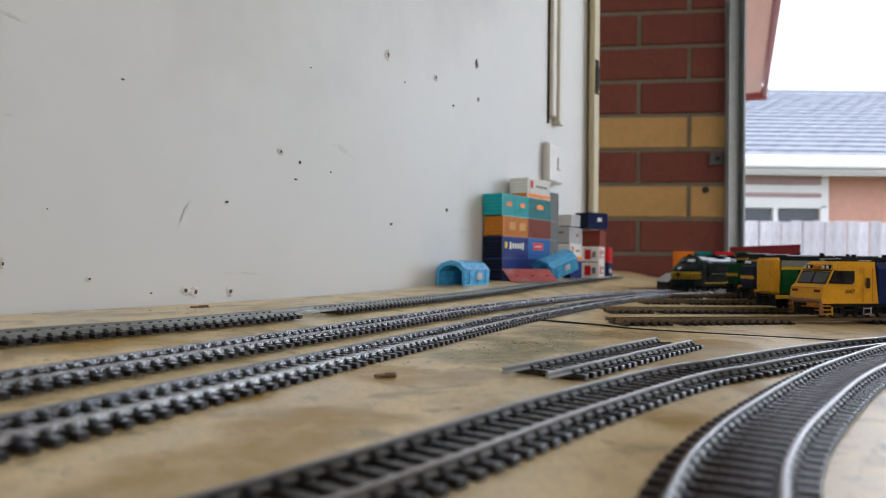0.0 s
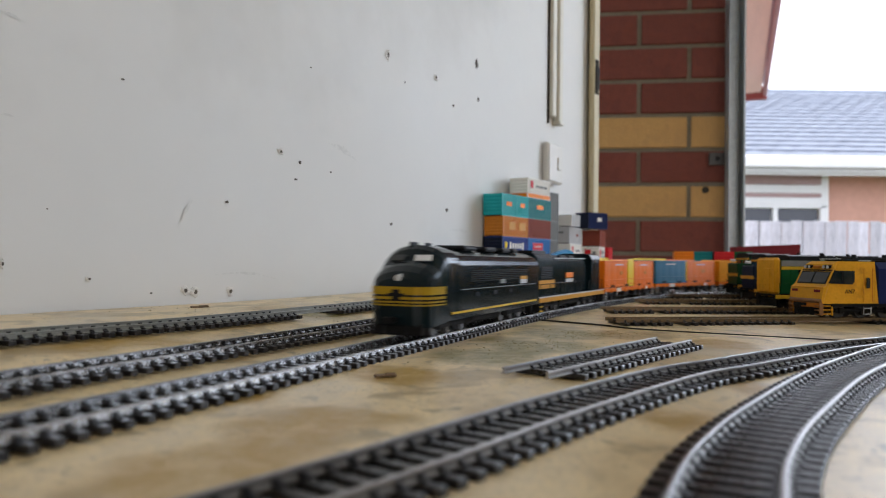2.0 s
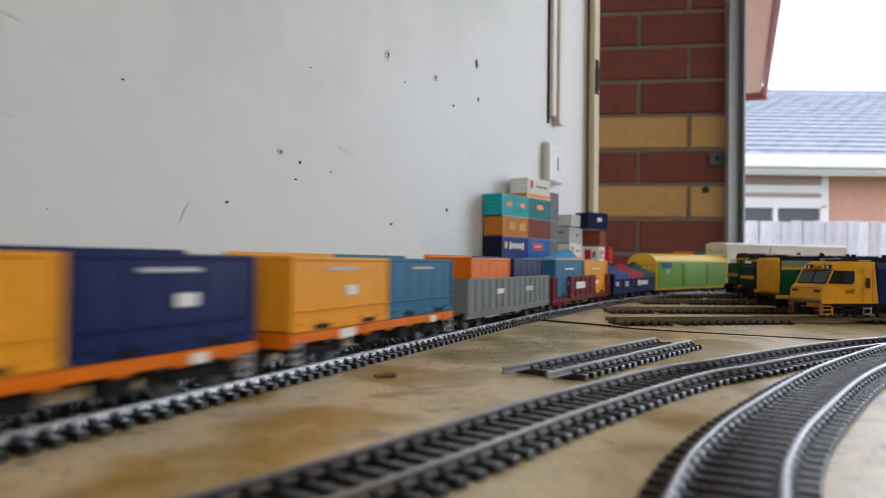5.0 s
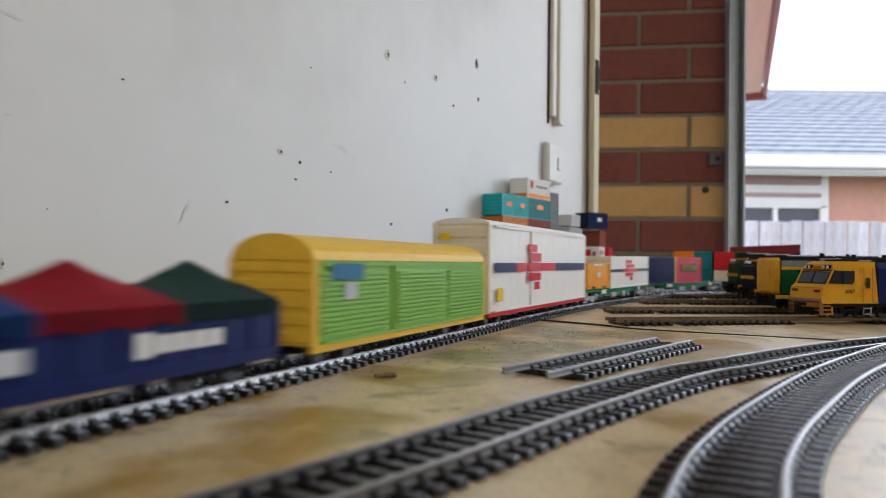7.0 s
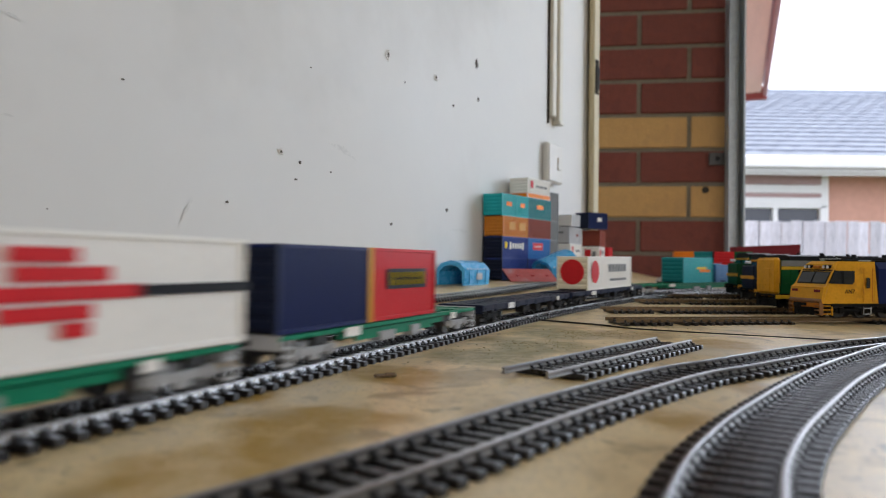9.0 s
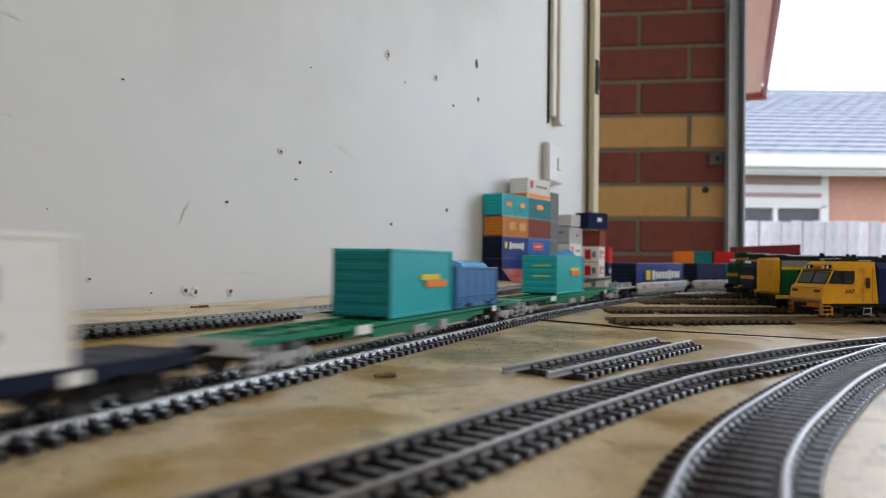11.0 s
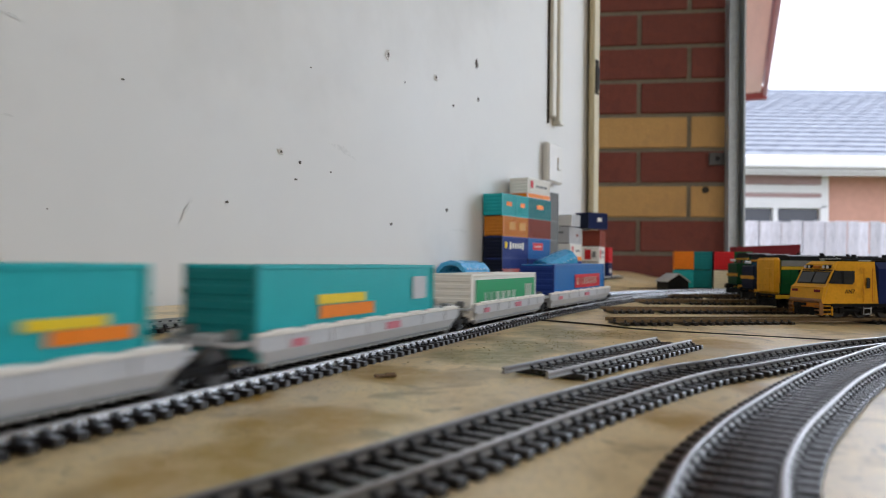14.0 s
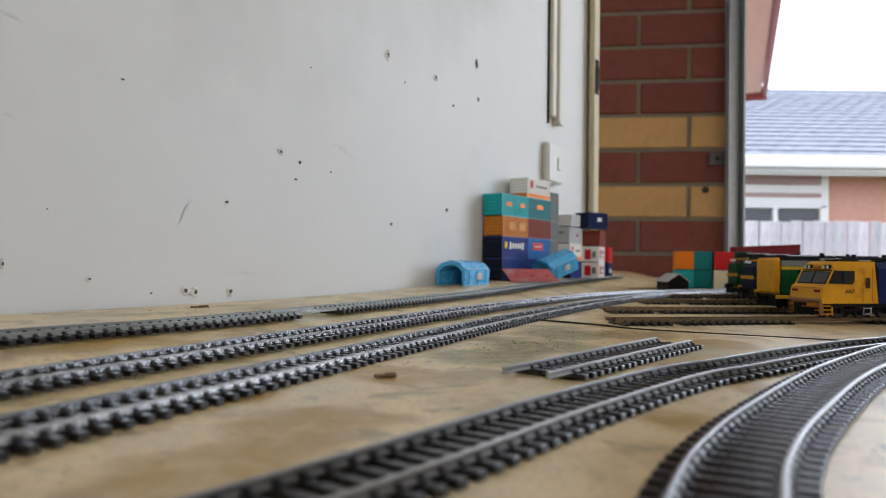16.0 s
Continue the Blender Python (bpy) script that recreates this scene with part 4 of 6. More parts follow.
def flat_wagon(label, length, col, gear=FRAMEBLACK, edge=None, deck=0.0125, skeletal=False, ends=None, steps=None):
    w = thing("flat_wagon", label, "model wagon", "train wagons")
    L = length - 0.010
    if skeletal:
        boxes("centre_sill", [(0, 0, deck - 0.0045, 0.007, L, 0.0038)], col, w, bevel=0.0003)
        boxes("side_sill", [(s * 0.0125, 0, deck - 0.0022, 0.0016, L, 0.0018) for s in (-1, 1)], col, w, bevel=0.0002)
        n = int(L / 0.016)
        for i in range(n):
            boxes("cross_member", [(0, -L / 2 + 0.004 + i * (L - 0.008) / (n - 1), deck - 0.0022, 0.0265, 0.0022, 0.0018)], col, w)
        for s in (-1, 1):
            boxes("end_platform", [(0, s * (L / 2 - 0.010), deck - 0.002, 0.0275, 0.020, 0.0012)], col, w, bevel=0.0002)
            boxes("truss", [(s * 0.011, 0, deck - 0.0052, 0.0014, L * 0.55, 0.0024), (s * 0.011, 0, deck - 0.0068, 0.0014, L * 0.4, 0.0018)], col, w)
    else:
        boxes("deck", [(0, 0, deck - 0.002, 0.027, L, 0.0016)] + [(0, -L / 2 + 0.006 + i * 0.012, deck - 0.0006, 0.025, 0.006, 0.0004) for i in range(int((L - 0.006) / 0.012))], NAVYDARK if col is NAVYDARK else FRAMEBLACK, w)
        for s in (-1, 1):
            boxes("side_sill", [(s * 0.0138, 0, deck - 0.0036, 0.0012, L, 0.0034)] + [(s * 0.0142, -L / 2 + 0.012 + i * 0.02, deck - 0.0044, 0.0012, 0.004, 0.0042) for i in range(int((L - 0.01) / 0.02))], col, w, bevel=0.0002)
        boxes("centre_sill", [(0, 0, deck - 0.0062, 0.010, L * 0.6, 0.0045)], FRAMEBLACK, w)
    for s in (-1, 1):
        boxes("end_sill", [(0, s * (L / 2 - 0.0006), deck - 0.0052, 0.027, 0.0014, 0.0052)], ends or col, w, bevel=0.0002)
        for q in (-1, 1):
            boxes("step", [(q * 0.0128, s * (L / 2 - 0.004), 0.002 + k * 0.0028, 0.003, 0.004, 0.0007) for k in range(3)] + [(q * 0.0142, s * (L / 2 - 0.004 + e * 0.002), 0.002, 0.0006, 0.0006, deck - 0.004) for e in (-1, 1)], steps or ends or gear, w)
        bogie(w, s * (L / 2 - 0.022), gear)
        coupler(w, s * L / 2, s)
    boxes("brake_gear", [(-0.010, 0.012, 0.004, 0.006, 0.014, 0.004), (-0.0105, -0.016, 0.0035, 0.005, 0.009, 0.005)], gear if gear is SILVER else FRAMEBLACK, w, bevel=0.0005)
    boxes("code_panel", [(-0.0148, L / 4, deck - 0.0040, 0.0005, 0.011, 0.0034)], WHITE, w)
    boxes("code_panel", [(-0.0148, -L / 3.2, deck - 0.0040, 0.0005, 0.006, 0.003)], WHITE, w)
    return w


def open_wagon(label, length, col, gear=FRAMEBLACK, top=0.030, marks=(), gaps=False):
    w = thing("open_wagon", label, "model wagon", "train wagons")
    L, z0 = length - 0.010, 0.0085
    boxes("underframe", [(0, 0, z0 - 0.003, 0.012, L * 0.96, 0.003), (0, 0, z0, 0.030, L, 0.0012)], FRAMEBLACK if not gaps else col, w)
    for s in (-1, 1):
        spans = ((-L / 2, L / 2),) if not gaps else ((-L / 2, -L / 2 + 0.010), (-L * 0.20, L * 0.24), (L / 2 - 0.010, L / 2))
        for a, b in spans:
            n = max(2, int((b - a) / 0.011))
            boxes("side_panel", [(s * 0.0152, (a + b) / 2, z0, 0.001, b - a, top - z0)] + [(s * 0.0159, a + 0.001 + i * (b - a - 0.002) / (n - 1), z0, 0.0009, 0.0014, top - z0) for i in range(n)]
                  + [(s * 0.0158, (a + b) / 2, top - 0.0014, 0.0014, b - a, 0.0014), (s * 0.0158, (a + b) / 2, z0, 0.0014, b - a, 0.0016)], col, w)
        boxes("end_panel", [(0, s * (L / 2 - 0.0006), z0, 0.030, 0.0012, top - z0)] + [(q, s * (L / 2), z0, 0.0014, 0.0012, top - z0) for q in (-0.010, -0.003, 0.003, 0.010)], col, w)
        boxes("side_sill", [(s * 0.0148, 0, z0 - 0.0022, 0.0016, L, 0.0026)], col, w)
        bogie(w, s * (L / 2 - 0.024), gear if not gaps else MAROON)
        coupler(w, s * L / 2, s)
    plates(marks, -1, w, -0.0166)
    return w


def tarp_cover(parent, L, z):
    """Three laced tarpaulins drawn over a ridge."""
    span = (L - 0.002) / 3
    for k, (m, name) in enumerate(((CLOTHBLUE, "blue tarpaulin"), (CLOTHRED, "red tarpaulin"), (CLOTHGREEN, "dark green tarpaulin"))):
        yc = L / 2 - span * (k + 0.5)
        bm = bmesh.new()
        ny = 12
        across = [(-1.0, -1), (-1.0, 0), (-0.74, 0.28), (-0.45, 0.60), (-0.2, 0.88), (0.0, 1.0), (0.2, 0.88), (0.45, 0.60), (0.74, 0.28), (1.0, 0), (1.0, -1)]
        nx = len(across) - 1
        rows = []
        for j in range(ny + 1):
            t = j / ny * 2 - 1
            peak = 0.0045 + 0.0070 * (1 - abs(t)) ** 1.2
            row = []
            for u, e in across:
                zz = z + 0.0012 + (peak * e if e >= 0 else -0.0048 + 0.0006 * math.sin(t * 9 + k))
                row.append(bm.verts.new((u * 0.0174, yc + t * span / 2, zz + 0.0004 * noise.noise((u * 4, t * 4 + k * 7, 1)))))
            rows.append(row)
        for a, b in zip(rows, rows[1:]):
            for i in range(nx):
                bm.faces.new((a[i], a[i + 1], b[i + 1], b[i]))
        bmesh.ops.solidify(bm, geom=list(bm.faces), thickness=0.0004)
        part("tarpaulin", bm, m, parent, name)


def van(label, length, body_col, roof_col, eave, top, louvred=False, sill_col=None, marks=(), end_col=None, front=()):
    w = thing("covered_van", label, "model wagon", "train wagons")
    L, z0, hw = length - 0.008, 0.0075, 0.0165
    ec = end_col or body_col
    boxes("underframe", [(0, 0, z0 - 0.004, 0.010, L * 0.9, 0.004), (-0.006, 0.01, 0.003, 0.012, 0.05, 0.003)], FRAMEBLACK, w)
    for s in (-1, 1):
        bm = bmesh.new()
        box(bm, s * (hw - 0.0006), 0, z0, 0.0012, L, eave - z0)
        part("side_panel", bm, body_col, w)
        thirds = L / 3
        for k in (-1, 0, 1):
            out = 0.0014 if k == 0 else 0.0005
            d = boxes("sliding_door" if k == 0 else "side_bay", [(s * (hw + out / 2), k * thirds, z0 + 0.001, 0.001 + out, thirds - 0.002, eave - z0 - 0.003)], body_col, w, bevel=0.0002)
            if louvred:
                n = 13
                boxes("louvre", [(s * (hw + 0.0012 + out), k * thirds, z0 + 0.003 + i * (eave - z0 - 0.007) / n, 0.0011, thirds - 0.006, 0.0011) for i in range(n)], body_col, d)
            else:
                boxes("panel_rib", [(s * (hw + out + 0.0004), k * thirds + (i - 2) * thirds / 5, z0 + 0.002, 0.0003, 0.0006, eave - z0 - 0.005) for i in range(5)], body_col, d)
        boxes("door_rail", [(s * (hw + 0.0018), 0, eave - 0.0024, 0.0016, L * 0.94, 0.0012), (s * (hw + 0.0018), 0, z0 + 0.0006, 0.0016, L * 0.94, 0.0010)], body_col if louvred else WHITE, w)
        boxes("side_sill", [(s * hw, 0, z0 - 0.0022, 0.0020, L, 0.0028)], sill_col or ec, w)
        bm = bmesh.new()
        corrugated(bm, eave - z0, hw * 2, (eave - z0) / 5, 0.0009, Matrix(((0, 0, 1, -hw), (0, s, 0, s * (L / 2 - 0.0004)), (1, 0, 0, (eave + z0) / 2), (0, 0, 0, 1))))
        part("end_panel", bm, ec, w)
        for e in (-1, 1):
            boxes("corner_post", [(e * (hw + 0.0004), s * (L / 2 - 0.0006), z0, 0.0020, 0.0034, eave - z0)], ec, w, bevel=0.0003)
        bogie(w, s * (L / 2 - 0.026))
        coupler(w, s * L / 2, s)
    pts = [(-hw - 0.0008, eave - 0.0005)] + [((hw + 0.0006) * math.sin(a), eave + (top - eave) * math.cos(a)) for a in [radians(-84 + 12 * i) for i in range(15)]] + [(hw + 0.0008, eave - 0.0005)]
    bm = bmesh.new()
    prism(bm, pts, -L / 2 - 0.0006, L / 2 + 0.0006)
    part("roof", bm, roof_col, w, smooth=False)
    plates(marks, -1, w, -hw - 0.0026)
    for m, x, z, lx, lz in front:
        boxes("marking", [(x, L / 2 + 0.0012, z - lz / 2, lx, 0.0004, lz)], m, w)
    return w


def well_wagon(label, length, first=False, last=False):
    w = thing("well_wagon", label, "model wagon", "well wagon set")
    L = length - 0.007
    a, b = -L / 2 + 0.014, L / 2 - 0.014
    for s in (-1, 1):
        bm = bmesh.new()
        x = s * 0.0158
        upper = [(-L / 2 + 0.006, 0.010, 0), (-L / 2 + 0.0095, 0.0085, 0), (L / 2 - 0.0095, 0.0085, 0), (L / 2 - 0.006, 0.010, 0), (L / 2 - 0.006, 0.0138, 0), (-L / 2 + 0.006, 0.0138, 0)]
        lower = [(-L / 2 + 0.0095, 0.0085, 0), (a, 0.0030, 0.0030), (b, 0.0030, 0.0030), (L / 2 - 0.0095, 0.0085, 0)]
        for word, pts in (("side_panel", upper), ("lower_panel", lower)):
            va = [bm.verts.new((x - 0.0006 - s * q, y, z)) for y, z, q in pts]
            vb = [bm.verts.new((x + 0.0006 - s * q, y, z)) for y, z, q in pts]
            n = len(pts)
            bm.faces.new(va)
            bm.faces.new(vb[::-1])
            for i in range(n):
                bm.faces.new((va[i], vb[i], vb[(i + 1) % n], va[(i + 1) % n]))
            part(word, bm, WELLGREY, w)
            bm = bmesh.new()
        bm.free()
        boxes("top_chord", [(x, 0, 0.0132, 0.0024, L - 0.014, 0.0013)] + [(x + s * 0.0006, -L / 2 + 0.02 + i * (L - 0.04) / 7, 0.0138, 0.0016, 0.013, 0.0014) for i in range(8)], WHITE, w, "light grey top chord", bevel=0.0003)
        boxes("bottom_chord", [(x - s * 0.0030, (a + b) / 2, 0.0030, 0.0022, b - a, 0.0012)], WELLGREY, w, bevel=0.0003)
        for i in range(6):
            boxes("side_rib", [(x + s * 0.0007, a + 0.01 + i * (b - a - 0.02) / 5, 0.0088, 0.0006, 0.0012, 0.0046)], WELLGREY, w)
        boxes("bulkhead", [(0, s * (L / 2 - 0.014), 0.004, 0.030, 0.0014, 0.0085)], WELLGREY, w)
        boxes("end_platform", [(0, s * (L / 2 - 0.007), 0.0105, 0.028, 0.013, 0.0014), (0, s * (L / 2 - 0.005), 0.0118, 0.010, 0.008, 0.0022)], WELLGREY, w, bevel=0.0003)
        boxes("hand_wheel", [(0.008, s * (L / 2 - 0.005), 0.012, 0.001, 0.006, 0.0045), (-0.008, s * (L / 2 - 0.005), 0.012, 0.004, 0.002, 0.0035)], GREY, w, bevel=0.0004)
    boxes("well_floor", [(0, 0, 0.0036, 0.030, b - a, 0.001)], GREY, w)
    boxes("marking", [(-0.0166, -L * 0.05, 0.0092, 0.0006, 0.012, 0.0028)], FADEDRED, w, "faded red lettering bars")
    boxes("marking", [(-0.0166, L * 0.34, 0.0088, 0.0006, 0.008, 0.0026)], FADEDRED, w)
    for s in (-1, 1):
        if s < 0 or first:
            bogie(w, s * (L / 2 + (0.0035 if not (last and s < 0) else -0.006)) if not (first and s > 0) else L / 2 + 0.012, FRAMEBLACK, base=0.019)
    if first:
        boxes("lead_platform", [(0, L / 2 + 0.017, 0.0095, 0.029, 0.046, 0.0016), (0, L / 2 + 0.010, 0.011, 0.012, 0.028, 0.004), (0, L / 2 + 0.024, 0.011, 0.028, 0.003, 0.0042), (0.004, L / 2 + 0.032, 0.0108, 0.010, 0.010, 0.006), (0, L / 2 + 0.004, 0.0108, 0.028, 0.003, 0.0036)], WELLGREY, w, bevel=0.0004)
        boxes("guard_rail", [(s * 0.013, L / 2 + 0.020, 0.011, 0.001, 0.034, 0.005) for s in (-1, 1)], GREY, w)
        coupler(w, L / 2 + 0.039, 1)
    return w


# ---- model locomotives ----
def loft(bm, secs, levels):
    """Rings of a body along y. secs: (y, half width, bottom, shoulder, top). levels: heights with a paint slot for the band below each."""
    rings = []
    for y, hw, zb, zs, zt in secs:
        right = [(hw, min(max(z, zb), zs)) for z in [zb] + [l[0] for l in levels] + [zs]]
        roof = [(hw * math.cos(a), zs + (zt - zs) * math.sin(a)) for a in [radians(18 * i) for i in range(1, 5)]]
        half = right + roof
        pts = half + [(0.0, zt)] + [(-x, z) for x, z in half[::-1]]
        rings.append([bm.verts.new((x, y, z)) for x, z in pts])
    n = len(rings[0])
    k = len(levels) + 2
    for a, b in zip(rings, rings[1:]):
        for i in range(n - 1):
            f = bm.faces.new((a[i], a[i + 1], b[i + 1], b[i]))
            j = i if i < k - 1 else (n - 2 - i if n - 2 - i < k - 1 else -1)
            f.material_index = levels[j][1] if 0 <= j < len(levels) else 0
        bm.faces.new((a[n - 1], a[0], b[0], b[n - 1]))
    bm.faces.new(rings[0])
    bm.faces.new(rings[-1][::-1])
    bmesh.ops.remove_doubles(bm, verts=bm.verts, dist=0.00001)


def underside(w, L, y_bogie, tank=0.05, base=0.038):
    boxes("fuel_tank", [(0, 0, 0.0035, 0.024, tank, 0.007)], FRAMEBLACK, w, bevel=0.001)
    for s in (-1, 1):
        bogie(w, s * y_bogie, FRAMEBLACK, 3, base)
        boxes("pilot", [(0, s * (L / 2 - 0.003), 0.002, 0.026, 0.003, 0.006)], FRAMEBLACK, w, bevel=0.0006)
        coupler(w, s * (L / 2 - 0.001), s)
        bm = bmesh.new()
        for k in (-1, 1):
            tube(bm, (k * 0.006, s * (L / 2 - 0.001), 0.009), (k * 0.006, s * (L / 2 + 0.0012), 0.003), 0.0005, 6)
        part("hose", bm, BLACK, w)


def streamliner(length):
    w = thing("diesel_locomotive", "dark green streamlined model diesel with yellow nose stripes", "model locomotive", "train locomotives")
    L, hw = length - 0.006, 0.0168
    y1 = L / 2
    bm = bmesh.new()
    secs = [(-y1, hw, 0.008, 0.0352, 0.0438), (y1 - 0.040, hw, 0.008, 0.0352, 0.0438), (y1 - 0.038, hw, 0.008, 0.0362, 0.0452), (y1 - 0.024, hw, 0.008, 0.0362, 0.0452),
            (y1 - 0.0205, hw * 0.99, 0.007, 0.0345, 0.0432), (y1 - 0.0150, hw * 0.98, 0.007, 0.0305, 0.0372), (y1 - 0.0100, hw * 0.95, 0.006, 0.0285, 0.0350), (y1 - 0.0055, hw * 0.88, 0.006, 0.0265, 0.0322), (y1 - 0.0022, hw * 0.74, 0.006, 0.024, 0.0288), (y1, hw * 0.52, 0.007, 0.0205, 0.0242)]
    loft(bm, secs, [(0.0105, 0), (0.0118, 0), (0.0165, 0), (0.0178, 0)])
    for f in bm.faces:
        if f.normal.z > 0.75 and f.calc_center_median().z > 0.040:
            f.material_index = 2
    part("body", bm, [GREENLOCO, YELLOWLOCO, LOCOROOF], w, "glossy dark green body with a grey roof")
    # yellow nose bands follow the nose
    for z0, z1, tag in ((0.0212, 0.0250, 1), (0.0190, 0.0203, 1), (0.0174, 0.0182, 1), (0.0160, 0.0167, 1)):
        bm = bmesh.new()
        ring = []
        for y, f in ((y1 - 0.0205, 0.992), (y1 - 0.0150, 0.985), (y1 - 0.0100, 0.955), (y1 - 0.0055, 0.885), (y1 - 0.0022, 0.745), (y1 + 0.0002, 0.53)):
            ring.append((hw * f + 0.0004, y + 0.0002))
        path_ = ring + [(-x, y) for x, y in ring[::-1]]
        for (xa, ya), (xb, yb) in zip(path_, path_[1:]):
            v = [bm.verts.new(p) for p in ((xa, ya, z0), (xb, yb, z0), (xb, yb, z1), (xa, ya, z1))]
            bm.faces.new(v)
        bmesh.ops.solidify(bm, geom=list(bm.faces), thickness=0.0003)
        part("nose_stripe", bm, YELLOWLOCO, w, "yellow nose stripe")
    for s in (-1, 1):
        # one windscreen is pale all over: the sky's gleam put into its colour
        boxes("windscreen", [(0, 0, 0, 0.0085, 0.0006, 0.0042)], LENSGLEAM if s < 0 else DARKGLASS, w, bevel=0.0002).matrix_basis = pose(s * 0.0070, y1 - 0.0148, 0.0372, 46, 0, -s * 14)
        boxes("cab_window", [(s * (hw + 0.0002), y1 - 0.028, 0.029, 0.0006, 0.006, 0.0055)], DARKGLASS, w)
        boxes("cab_door", [(s * (hw + 0.0001), y1 - 0.038, 0.010, 0.0006, 0.006, 0.022)], GREENLOCO, w)
        boxes("air_grille", [(s * (hw + 0.0002), -0.012, 0.0265 + i * 0.0011, 0.0006, L * 0.56, 0.0006) for i in range(6)], FRAMEBLACK, w, "dark metal side grille")
        boxes("waist_line", [(s * (hw + 0.0001), -0.016, 0.0225, 0.0004, L * 0.74, 0.0004)], GREY, w)
        boxes("sill_line", [(s * (hw + 0.0002), -0.012, 0.0108, 0.0005, L * 0.82, 0.0011)], YELLOWLOCO, w)
        for yy in (-0.03, 0.0, 0.03):
            boxes("porthole", [(s * (hw + 0.0002), yy, 0.0185, 0.0005, 0.004, 0.0022)], BLACK, w)
        boxes("number_board", [(s * (hw + 0.0003), -0.058, 0.0262, 0.0006, 0.014, 0.0022)], GOLD, w)
        boxes("builder_plate", [(s * (hw + 0.0003), -0.058, 0.0236, 0.0006, 0.014, 0.0026)], LIGHTGREY, w)
        boxes("crest", [(s * (hw + 0.0003), -0.014, 0.0245, 0.0006, 0.009, 0.0026)], GREY, w)
        boxes("roof_edge", [(s * 0.0156, -0.012, 0.0374, 0.0016, L * 0.82, 0.0008)], GREENLOCO, w, bevel=0.0003)
    bm = bmesh.new()
    tube(bm, (0, y1 - 0.008, 0.0300), (0, y1 - 0.0015, 0.0288), 0.0017, 14)
    part("headlight", bm, LENSGLEAM, w)
    for yy, ll in ((0.02, 0.02), (-0.015, 0.02), (-0.045, 0.016), (-0.065, 0.012)):
        boxes("roof_fan", [(0, yy, 0.0432, 0.019, ll, 0.0028)], BLACK, w, bevel=0.0011)
    boxes("horn", [(0.004, y1 - 0.028, 0.0445, 0.0012, 0.008, 0.0022), (-0.003, y1 - 0.030, 0.0445, 0.0012, 0.006, 0.0018)], BLACK, w)
    boxes("nose_emblem", [(0, y1 + 0.0003, 0.0185, 0.0042, 0.0010, 0.0052), (0, y1 + 0.0002, 0.0205, 0.0095, 0.0010, 0.0014)], BLACK, w, "dark winged emblem on the nose", bevel=0.0003)
    underside(w, L, L / 2 - 0.042)
    return w


